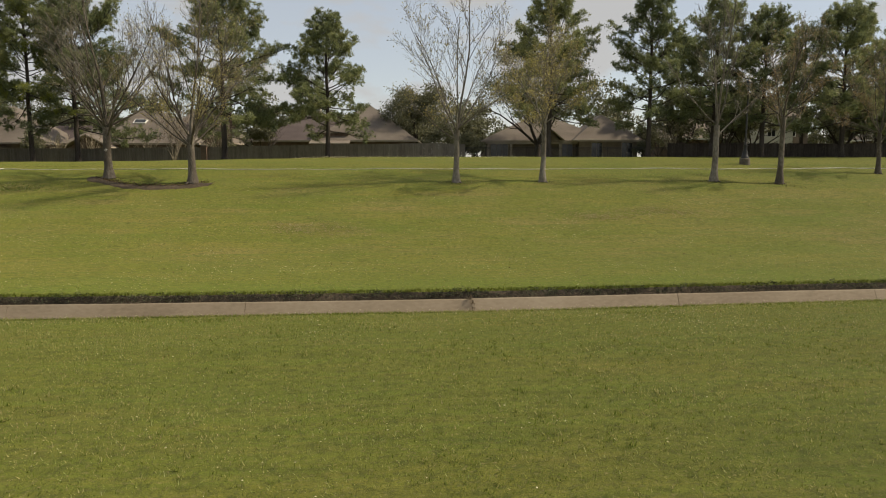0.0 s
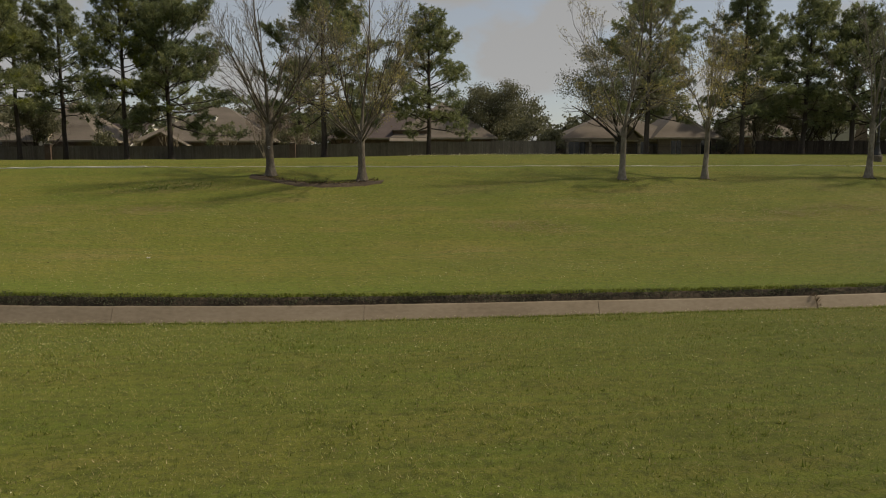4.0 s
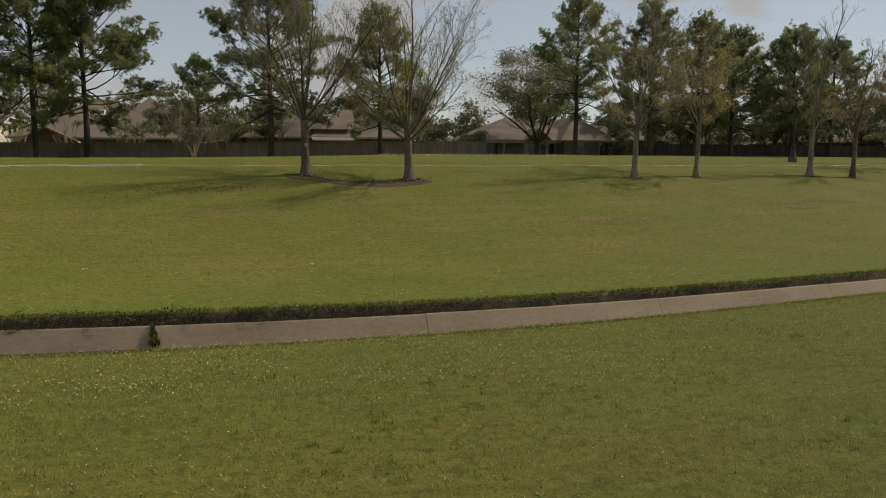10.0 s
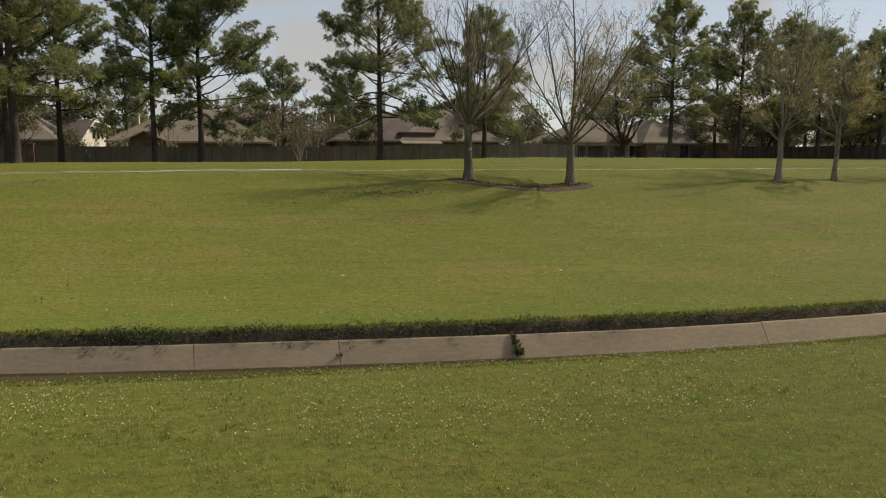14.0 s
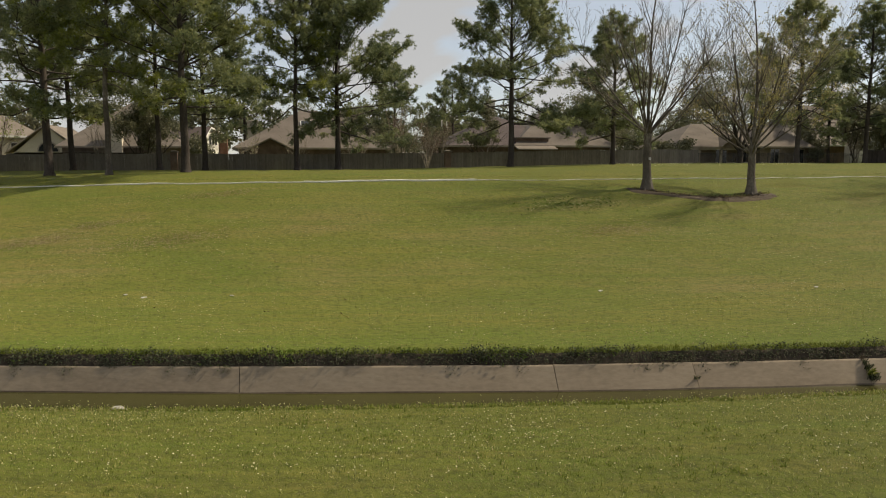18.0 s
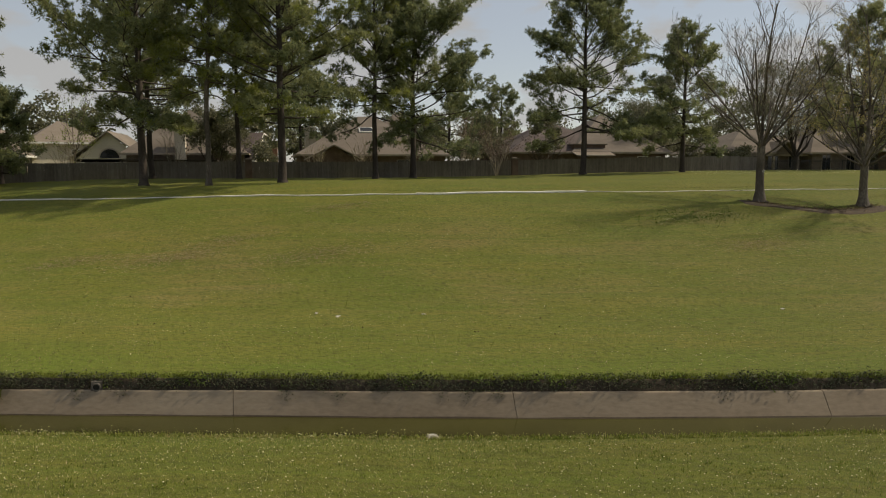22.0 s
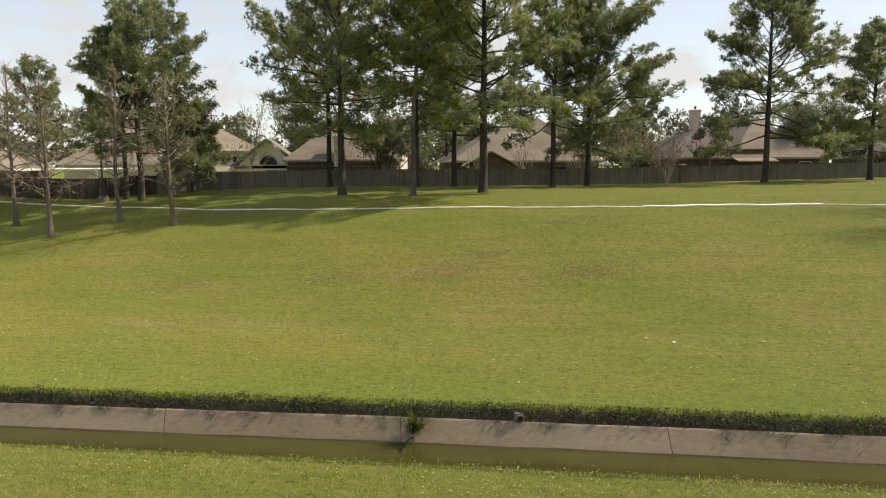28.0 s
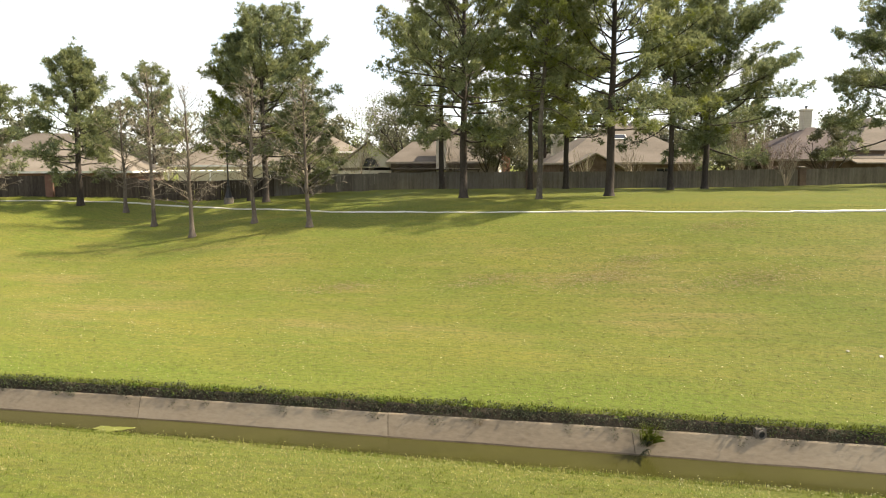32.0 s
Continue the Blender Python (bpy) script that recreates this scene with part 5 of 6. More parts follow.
    b.box((-0.72, -0.42, 0.16), (0.72, 0.42, 0.2))
    part("pane", b, GLASS, sk)
    chimney(h, -7.06, 8.8, 0, 11.95 - z, 1.3, STUCCO, "pale sided chimney with lapped boards")
    # house behind the pine clump
    h, z = house(-60.0, 95.5, "house with brown roofs and a pale chimney behind the pine clump")
    e = 8.6 - z
    walls(h, -7.5, 5.0, 0, 12, 0, e, BRICK_TAN)
    b = Buf()
    hip(b, -7.6, 5.2, -0.2, 14, e, 13.9 - z)
    part("roof", b, [ROOF_A, TRIM], h)
    chimney(h, -1.7, -0.3, 0, 11.4 - z, 1.15, STUCCO, "white sided chimney against the front wall")
    b = Buf()
    b.box((-7.4, -4.2, 2.0), (2.4, -0.3, 2.18))
    part("patio_cover", b, FENCE_DARK, h, "dark flat patio roof")
    for k in (-7.2, -2.5, 2.2):
        b = Buf()
        b.box((k - 0.08, -4.1, 0), (k + 0.08, -3.94, 2.0))
        part("patio_post", b, FENCE_DARK, h)
    # cream gabled house with a half-round window
    h, z = house(-71.5, 100.0, "cream stucco house with a wide front gable and a half-round window")
    e = 7.95 - z
    walls(h, -2.4, 5.0, 0.0, 10, 0, e, STUCCO)
    b = Buf()
    gable(b, -2.5, 5.1, 0.0, 12, e, 11.2 - z, 0.5)
    part("roof", b, [ROOF_C, TRIM, STUCCO], h)
    b = Buf()
    ang = np.linspace(0, math.pi, 13)
    ring = [(1.05 * math.cos(a), -0.06, 1.05 * math.sin(a)) for a in ang]
    ringo = [(1.2 * math.cos(a), -0.06, 1.2 * math.sin(a)) for a in ang]
    back = [(p[0], 0.02, p[2]) for p in ringo]
    v = ring + ringo + back
    b.add(v, [(i, i + 1, 13 + i + 1, 13 + i) for i in range(12)] + [(13 + i, 13 + i + 1, 26 + i + 1, 26 + i) for i in range(12)], 0)
    f = part("window_frame", b, TRIM, h, at=pose(1.4, 0.0, 8.05 - z))
    b = Buf()
    b.add([(0, -0.03, 0)] + [(1.06 * math.cos(a), -0.03, 1.06 * math.sin(a)) for a in ang], [(0, i + 1, i + 2) for i in range(12)])
    part("pane", b, GLASS, f)
    # houses at the far left
    h, z = house(-85.0, 97.0, "two-storey cream house with tan roofs and white gutters")
    walls(h, -7, 6.5, 0, 11, 0, 3.0, STUCCO)
    b = Buf()
    hip(b, -7.2, 6.7, -0.2, 11, 3.0, 7.2)
    part("roof", b, [ROOF_C, WHITE], h)
    b = Buf()
    b.box((-7.2, -3.5, 2.2), (2.2, -3.36, 2.34))
    pg = part("pergola", b, WHITE, h, "white slatted pergola")
    for k in range(9):
        b = Buf()
        b.box((-7 + k * 1.05, -3.6, 2.34), (-6.9 + k * 1.05, -0.2, 2.46))
        part("slat", b, WHITE, pg)
    for k in (-7.0, -2.5, 2.0):
        b = Buf()
        b.box((k - 0.07, -3.5, 0), (k + 0.07, -3.36, 2.2))
        part("post", b, WHITE, pg)
    window(h, 3.5, 0.0, 1.0, 1.6, 1.2, 1, WHITE)
    # its taller neighbour, turned a little towards the sun
    z = gz(-76.4, 104.5) - 0.1
    h = thing("house", pose(-76.4, 104.5, z, 0, 0, 24), "two-storey cream house with a sunlit wall and tan hipped roof", "house", "houses behind the fence")
    walls(h, -3.6, 3.6, -3.4, 3.4, 0, 9.9 - z, STUCCO)
    b = Buf()
    hip(b, -3.7, 3.7, -3.5, 3.5, 9.9 - z, 12.5 - z)
    part("roof", b, [ROOF_C, WHITE], h)
    window(h, 1.2, -3.4, 2.9, 1.2, 0.8, 1, WHITE)
    h, z = house(-102.0, 90.0, "low house with a tan roof, white fascia and pinkish brick")
    walls(h, -7, 7, 0, 11, 0, 2.15, BRICK_RED)
    b = Buf()
    hip(b, -7.2, 7.2, -0.2, 11, 2.15, 5.4)
    part("roof", b, [ROOF_C, WHITE], h)
    h, z = house(-112.0, 104.0, "house with a brown hipped roof")
    walls(h, -8, 8, 0, 12, 0, 2.7, BRICK_TAN)
    b = Buf()
    hip(b, -8.2, 8.2, -0.2, 12, 2.8, 7.0)
    part("roof", b, [ROOF_A, WHITE], h)
    # two-storey wing: its sided end wall faces the sun, brick beside it
    z = gz(-54, 104) - 0.1
    h = thing("house", pose(-54.4, 103.2, z, 0, 0, 78), "two-storey house wing with a sunlit white-sided end wall and brick corner", "house", "houses behind the fence")
    b = Buf()
    out = [(0.0, 0), (11.2, 0), (11.2, 10.95 - z), (6.4, 11.35 - z), (0.0, 8.1 - z)]
    v = [(p[0], 0.0, p[1]) for p in out] + [(p[0], 0.2, p[1]) for p in out]
    b.add(v, [(0, 1, 2, 3, 4), (9, 8, 7, 6, 5)])
    b.add(v, [(i, i + 5, (i + 1) % 5 + 5, (i + 1) % 5) for i in range(5)])
    wl_ = part("wall", b, SIDING, h, "white lapped siding")
    for k in range(26):
        zz = 0.3 + k * 0.19
        xa = max(0.02, (zz - (8.1 - z)) / (3.25 / 6.4) + 0.15)
        if zz > 10.7 - z:
            break
        b = Buf()
        b.add([(xa, -0.022, zz), (11.18, -0.022, zz), (11.18, -0.004, zz + 0.18), (xa, -0.004, zz + 0.18), (xa, -0.002, zz), (11.18, -0.002, zz)], [(0, 1, 2, 3), (4, 5, 1, 0)])
        part("siding_board", b, SIDING, wl_)
    b = Buf()
    b.box((11.2, -1.2, 0), (11.5, 6.0, 10.6 - z))
    part("wall", b, BRICK_RED, h, "reddish brick wall")
    b = Buf()
    edge = [(-0.5, 7.85 - z), (6.4, 11.55 - z), (11.9, 11.05 - z)]
    v = [(p[0], -0.45, p[1]) for p in edge] + [(p[0], 9.0, p[1]) for p in edge] + [(p[0], -0.45, p[1] - 0.2) for p in edge] + [(p[0], 9.0, p[1] - 0.2) for p in edge]
    b.add(v, [(0, 1, 4, 3), (1, 2, 5, 4)], 0)
    b.add(v, [(0, 6, 7, 1), (1, 7, 8, 2), (6, 9, 10, 7), (7, 10, 11, 8), (2, 8, 11, 5), (3, 9, 6, 0)], 1)
    part("roof", b, [ROOF_B, WHITE], h)
    for k in (6.9, 8.3, 9.7):
        window(h, k, -0.02, 9.2 - z, 0.8, 1.15, 0, WHITE)


build_houses()


# ---- lamp posts ----
def lamp_post(x, y, label):
    t = thing("street_lamp", pose(x, y, gz(x, y) - 0.02), label, "street lamp", "lamps on the footpath")
    b = Buf()
    b.lathe([(0.0, 0.52), (0.36, 0.52), (0.40, 0.48), (0.40, -0.1)], sides=20)
    part("concrete_footing", b, PIPE, t, "round concrete footing")
    b = Buf()
    b.lathe([(0.30, 0.5), (0.30, 0.62), (0.25, 0.68), (0.22, 0.9), (0.15, 1.15), (0.15, 1.5), (0.17, 1.54), (0.10, 1.62), (0.10, 1.7)], sides=16)
    part("post_base", b, IRON, t, smooth=True)
    b = Buf()
    b.lathe([(0.075, 1.6), (0.07, 3.5), (0.058, 5.6), (0.09, 5.66), (0.05, 5.75), (0.12, 5.85)], sides=12)
    part("post", b, IRON, t, smooth=True)
    b = Buf()
    b.lathe([(0.12, 5.85), (0.21, 6.3), (0.19, 6.42)], sides=8)
    part("lantern", b, LANTERN, t)
    b = Buf()
    b.lathe([(0.26, 6.40), (0.27, 6.45), (0.12, 6.62), (0.05, 6.66), (0.05, 6.75), (0.0, 6.85)], sides=12)
    part("hood", b, IRON, t, smooth=True)


lamp_post(24.2, 57.2, "black fluted lamp post on a concrete footing by the path")
lamp_post(-80.85, 74.15, "black lamp post with a lantern head by the path")


# ---- things in and by the ditch ----
def outlet(x):
    y, z = float(ditch_y(x)), float(lining_z(x))
    t = thing("drain_outlet", pose(x, y + 0.05, z + 0.02), "small concrete drain outlet in the weedy bank", "drain pipe")
    b = Buf()
    b.box((-0.15, -0.01, -0.06), (0.15, 0.5, 0.24), taper=0.015)
    part("headwall", b, PIPE, t)
    b = Buf()
    a = np.linspace(0, 2 * math.pi, 15)[:-1]
    ro, ri = 0.12, 0.088
    v = [(ro * math.cos(q), -0.06, 0.10 + ro * math.sin(q)) for q in a] + [(ri * math.cos(q), -0.06, 0.10 + ri * math.sin(q)) for q in a]
    v += [(p[0], -0.005, p[2]) for p in v[:14]] + [(p[0], -0.012, p[2]) for p in v[14:28]]
    n = 14
    b.add(v, [(i, (i + 1) % n, n + (i + 1) % n, n + i) for i in range(n)] + [(2 * n + i, 2 * n + (i + 1) % n, (i + 1) % n, i) for i in range(n)] + [(n + i, n + (i + 1) % n, 3 * n + (i + 1) % n, 3 * n + i) for i in range(n)])
    # a black disc paints the darkness inside the pipe
    b.add([v[3 * n + i] for i in range(n)], [tuple(range(n))], 1)
    part("pipe_mouth", b, [PIPE, IRON], t)


outlet(-56.85)


def weed_clump(x, s, h, n, seed, label, mat=None, spread=1.0):
    """A clump of arching blades that grows out of a joint."""
    rng = np.random.default_rng(seed)
    y = float(ditch_y(x)) + s
    z = float(lining_z(x)) + (0.02 + s * 1.55 if s < 0 else 0.02)
    t = thing("weed_clump", pose(x, y, z), label, "weed", "weeds in the ditch")
    b = Buf()
    a = rng.uniform(0, 6.283, n)
    ln = h * rng.uniform(0.5, 1.2, n)
    out = rng.uniform(0.15, 0.9, n) * spread
    c = rng.normal(size=(n, 3)) * np.array([0.10 * spread, 0.08 * spread, 0.02])
    d = np.stack([np.cos(a) * out, np.sin(a) * out - 0.25, np.ones(n)], 1)
    d /= np.linalg.norm(d, axis=1)[:, None]
    side = np.cross(d, [0, 0, 1.0]) * 0.011 / (out[:, None] + 0.2)
    mid = c + d * ln[:, None] * 0.6
    tip = c + d * ln[:, None] + np.stack([np.cos(a) * out, np.sin(a) * out, -0.6 * np.ones(n)], 1) * ln[:, None] * 0.35
    v = np.stack([c - side, c + side, mid + side, tip, mid - side], 1).reshape(-1, 3)
    k = np.arange(n) * 5
    b.add(v, np.stack([k, k + 1, k + 2, k + 3, k + 4], 1))
    part("tuft", b, mat or WEED, t)


weed_clump(-59.7, -0.20, 0.42, 45, 601, "dark arching weed clump rooted in the concrete slope", WEED)
weed_clump(-59.66, -0.16, 0.72, 120, 608, "tall pale green blades in the weed clump", FRESH)
weed_clump(-59.75, -0.33, 0.25, 26, 602, "dark wet weeds at the foot of the grass clump")
for k_, s_ in enumerate((0.02, -0.06, -0.14, -0.22, -0.29)):
    weed_clump(-29.92 + 0.02 * k_, s_, 0.14 + 0.03 * k_, 34 + 14 * k_, 603 + k_, "narrow clump of dry green weeds down a slab joint", (DRY, WEED, WEED, BLADE, WEED)[k_], 0.22 + 0.1 * k_)
for k_, s_ in enumerate((0.0, -0.1, -0.2)):
    weed_clump(0.92 + 0.05 * k_, s_, 0.2, 16, 613 + k_, "scraggy dry weed in a slab joint", DRY, 0.5)
weed_clump(-34.5, -0.22, 0.14, 22, 606, "small weed in a cracked joint", WEED, 0.6)
weed_clump(-64.1, -0.08, 0.18, 16, 607, "small dry weed on the concrete", DRY, 0.6)


def stone(x, y, z, r, seed, label, mat=ROCK, name="stone", squash=0.7):
    bm = bmesh.new()
    bmesh.ops.create_icosphere(bm, subdivisions=2, radius=r)
    for v in bm.verts:
        v.co *= 1 + 0.35 * noise.noise(v.co * (1.6 / r) + Vector((seed, 0, 0)))
        v.co.z *= squash
        v.co.x *= 1.3
    me = bpy.data.meshes.new(name)
    bm.to_mesh(me)
    bm.free()
    me.materials.append(mat)
    ob = new(name, me)
    ob.location = (x, y, z)
    return tagged(ob, label, "stone" if name == "stone" else "litter")


xs_ = -48.6
stone(xs_, float(ditch_y(xs_) + near_lip(xs_)) + 0.03, float(water_z(xs_)) + 0.30, 0.15, 611, "pale rock lying on the grassy water's edge")


xs_ = -45.45
stone(xs_, float(ditch_y(xs_)) - 2.0, float(water_z(xs_)) + 0.03, 0.19, 614, "dark wet stone showing above the murky water", SOIL, squash=0.4)


def paper(x, y, w, d, seed, label):
    rng = np.random.default_rng(seed)
    b = Buf()
    n = 5
    g = np.stack(np.meshgrid(np.linspace(-w / 2, w / 2, n), np.linspace(-d / 2, d / 2, n), indexing="ij"), -1).reshape(-1, 2)
    top = np.concatenate([g, (0.025 + rng.uniform(0, 0.03, (n * n, 1)))], 1)
    v = np.concatenate([top, top - (0, 0, 0.006)])
    q = [(i * n + j, (i + 1) * n + j, (i + 1) * n + j + 1, i * n + j + 1) for i in range(n - 1) for j in range(n - 1)]
    b.add(v, q + [tuple(25 + k for k in f[::-1]) for f in q])
    ob = part("paper_scrap", b, SCRAP, at=pose(x, y, gz(x, y), 0, 0, rng.uniform(0, 90)))
    tagged(ob, label, "litter", "litter on the lawn")


paper(-49.75, 36.1, 0.26, 0.11, 621, "crumpled white paper scrap on the lawn")
paper(-50.5, 36.8, 0.12, 0.10, 622, "torn white scrap on the lawn")
paper(-46.6, 35.6, 0.14, 0.12, 623, "torn white scrap on the lawn")
paper(-32.95, 33.05, 0.18, 0.12, 624, "crumpled white paper scrap on the lawn")
paper(-24.5, 31.6, 0.14, 0.12, 625, "torn white scrap on the lawn")

b = Buf()
a_ = np.linspace(0, 2 * math.pi, 25)[:-1]
r_ = 0.42 + 0.12 * np.sin(a_ * 3 + 1) + 0.06 * np.sin(a_ * 7)
ax_ = -75.1
v_ = np.stack([ax_ + 1.3 * r_ * np.cos(a_), float(ditch_y(ax_)) - 1.35 + 0.6 * r_ * np.sin(a_), np.full(24, float(water_z(ax_)) + 0.012)], 1)
b.add(np.concatenate([v_, v_ - (0, 0, 0.03)]), [tuple(range(24))])
b.add(np.concatenate([v_, v_ - (0, 0, 0.03)]), [(i, i + 24, (i + 1) % 24 + 24, (i + 1) % 24) for i in range(24)])
tagged(part("algae_mat", b, ALGAE), "yellow-green algae mat floating on the water", "algae")


# ---- grass, weeds, flowers and fallen leaves ----
def scatter(rng, n, x0, x1, s0, s1):
    x = rng.uniform(x0, x1, n)
    s = rng.uniform(s0, s1, n)
    return x, ditch_y(x) + s


def patchy(x, y, scale, seed):
    return np.array([noise.noise((a * scale, c * scale, seed)) for a, c in zip(x, y)])


def blades(name, x, y, rng, h, width, per, mat, label, lie=0.85, base=None):
    n = len(x)
    z = ground_z(x, y) if base is None else base
    c = np.repeat(np.stack([x, y, z - 0.01], 1), per, 0)
    c[:, :2] += rng.normal(size=(n * per, 2)) * 0.035
    a = rng.uniform(0, 6.283, n * per)
    ln = np.repeat(h * rng.uniform(0.5, 1.35, n), per) * rng.uniform(0.6, 1.2, n * per)
    out = rng.uniform(0.05, lie * 2, n * per)
    d = np.stack([np.cos(a) * out, np.sin(a) * out, np.ones(n * per)], 1)
    d /= np.linalg.norm(d, axis=1)[:, None]
    side = np.stack([-np.sin(a), np.cos(a), np.zeros(n * per)], 1) * (width * rng.uniform(0.6, 1.3, n * per))[:, None]
    v = np.stack([c - side, c + side, c + d * ln[:, None]], 1).reshape(-1, 3)
    k = np.arange(n * per) * 3
    b = Buf()
    b.add(v, np.stack([k, k + 1, k + 2], 1))
    return tagged(part(name, b, mat), label, "grass", kind="stuff")


rg = np.random.default_rng(71)
nx, ny = scatter(rg, 470000, -84, 22, -16.6, -0.6)
keep = (ny - ditch_y(nx) < near_lip(nx) - 0.02)
nx, ny = nx[keep], ny[keep]
blades("lawn_grass", nx, ny, rg, 0.064, 0.009, 1, BLADE, "uneven spring grass on the near bank", lie=1.9)
fx, fy = scatter(rg, 190000, -100, 40, 0.45, 24)
blades("lawn_grass", fx, fy, rg, 0.05, 0.014, 1, BLADE, "short mown grass on the far bank", lie=2.0)
# dry blades that also paint bright sun flecks over the far bank
tx, ty = scatter(rg, 110000, -100, 40, 0.6, 26)
keep = patchy(tx, ty, 0.35, 5.0) > -0.05
blades("straw_flecks", tx[keep], ty[keep], rg, 0.055, 0.016, 1, STRAW, "dry straw blades lightened as sunlit sparkle in the mown grass", lie=2.5)
tx, ty = scatter(rg, 42000, -84, 22, -14, -1.2)
keep = (patchy(tx, ty, 0.4, 8.0) > -0.1) & (ty - ditch_y(tx) < near_lip(tx) - 0.05)
blades("straw_flecks", tx[keep], ty[keep], rg, 0.07, 0.0075, 1, STRAW, "dry blades among the grass of the near bank", lie=1.6)
tx, ty = scatter(rg, 9000, -84, 22, -15, -1.5)
keep = (patchy(tx, ty, 0.3, 12.0) > 0.02) & (ty - ditch_y(tx) < near_lip(tx) - 0.15)
blades("grass_clumps", tx[keep], ty[keep], rg, 0.10, 0.009, 14, BLADE, "coarse uneven clumps of grass on the near bank", lie=1.4)
# scattered blades whose pale colour paints sun on the tips
tx, ty = scatter(rg, 80000, -84, 22, -15.5, -1.2)
keep = (patchy(tx, ty, 0.25, 21.0) > -0.25) & (ty - ditch_y(tx) < near_lip(tx) - 0.05)
blades("pale_grass_tips", tx[keep], ty[keep], rg, 0.075, 0.007, 1, PALE, "blades coloured pale like sunlit tips on the near bank", lie=1.3)
tx, ty = scatter(rg, 60000, -100, 40, 0.5, 30)
blades("pale_grass_tips", tx, ty, rg, 0.05, 0.014, 1, PALE, "blades coloured pale like sunlit tips on the far bank", lie=1.8)
px_ = np.concatenate([np.repeat(rg.uniform(-118, 62, 2600), 1)] * 2)
py_ = path_y(px_) + np.where(np.arange(5200) < 2600, -0.74, 0.74) + rg.normal(0, 0.05, 5200)
blades("path_edge_grass", px_, py_, rg, 0.06, 0.015, 3, FRESH, "grass fringe along the footpath edges")
blades("fence_weeds", (qx := rg.uniform(-118, 100, 3500)), fence_y(qx) - rg.uniform(0.03, 0.4, 3500), rg, 0.16, 0.02, 4, BLADE, "uncut grass along the foot of the fence")


def bank_weeds():
    """The overhanging weedy edge: leaves and trailing stems in uneven bunches over the bare soil."""
    n = 115000
    x = rg.uniform(-112, 60, n)
    thick = 0.55 + 0.45 * np.interp(x, np.arange(-112, 61, 0.5), [noise.noise((q * 0.55, 2, 1)) for q in np.arange(-112, 61, 0.5)])
    thick = thick * (0.4 + 0.72 * ss((-18 - x) / 25))
    u = rg.random(n)
    keep = rg.random(n) < np.clip(thick + 0.5 * (u > 0.55), 0.08, 1)
    x, u = x[keep], u[keep]
    rag = 0.92 + np.interp(x, np.arange(-112, 61, 0.1), [0.45 * noise.noise((q * 0.7, 5, 4)) + 0.55 * noise.noise((q * 2.6, 9, 2)) for q in np.arange(-112, 61, 0.1)])
    bulge = 0.10 * np.sin(x * 3.1) + 0.08 * np.sin(x * 7.7 + 1)
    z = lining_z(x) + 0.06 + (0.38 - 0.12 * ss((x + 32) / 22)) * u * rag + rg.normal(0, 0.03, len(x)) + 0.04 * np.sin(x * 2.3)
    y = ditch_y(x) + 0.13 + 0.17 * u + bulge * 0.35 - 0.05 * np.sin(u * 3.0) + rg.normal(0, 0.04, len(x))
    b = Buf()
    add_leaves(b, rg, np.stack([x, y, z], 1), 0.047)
    m = 6000
    xs = rg.uniform(-112, 60, m)
    kk = rg.random(m) < (0.4 + 0.6 * ss((-15 - xs) / 30)) * (0.75 + 0.9 * np.sin(xs * 1.9 + 1.3 * np.sin(xs * 0.7)))
    xs = xs[kk]
    m = len(xs)
    c = np.stack([xs, ditch_y(xs) + 0.08, lining_z(xs) + rg.uniform(0.15, 0.4, m)], 1)
    d = np.stack([rg.normal(0, 0.5, m), -rg.uniform(0.02, 0.3, m), -rg.uniform(0.1, 1.0, m)], 1) * rg.uniform(0.08, 0.26, (m, 1))
    side = np.array([[0.008, 0, 0.003]])
    v = np.stack([c - side, c + side, c + d], 1).reshape(-1, 3)
    k = np.arange(m) * 3
    b.add(v, np.stack([k, k + 1, k + 2], 1))
    # leafy tussocks along the lip
    for cx in rg.uniform(-112, -36, 300):
        q, rr = rg.integers(40, 110), rg.uniform(0.07, 0.15)
        c = np.array([cx, float(ditch_y(cx)) + rg.uniform(0.2, 0.36), float(lining_z(cx)) + rg.uniform(0.12, 0.38)])
        add_leaves(b, rg, c + rg.normal(size=(q, 3)) * np.array([rr * 1.4, rr * 0.7, rr * 0.75]), 0.055, int(rg.random() < 0.45) * 2)
    # small mats of creeping stems that spill over the concrete
    for cx in rg.uniform(-112, -26, 60):
        q = rg.integers(14, 75)
        dn = rg.random(q) ** 1.6 * rg.uniform(0.08, 0.3)
        xx = cx + rg.normal(0, 0.10, q) * (1.3 - 2.0 * dn)
        add_leaves(b, rg, np.stack([xx, ditch_y(xx) + 0.03 - 0.62 * dn - rg.uniform(0.0, 0.03, q), lining_z(xx) + 0.07 - dn], 1), 0.038)
    m = 5200
    xs = rg.uniform(-112, 60, m)
    c = np.stack([xs, ditch_y(xs) + 0.07 + rg.uniform(-0.03, 0.06, m), lining_z(xs) + rg.uniform(0.05, 0.34, m)], 1)
    d = np.stack([rg.normal(0, 0.7, m), -rg.uniform(0.0, 0.25, m), rg.uniform(-0.9, 0.5, m)], 1) * rg.uniform(0.06, 0.17, (m, 1))
    side = np.array([[0.005, 0, 0.005]])
    v = np.stack([c - side, c + side, c + d], 1).reshape(-1, 3)
    k = np.arange(m) * 3
    b.add(v, np.stack([k, k + 1, k + 2], 1), 1)
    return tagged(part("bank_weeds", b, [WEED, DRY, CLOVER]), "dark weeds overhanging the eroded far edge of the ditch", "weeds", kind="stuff")


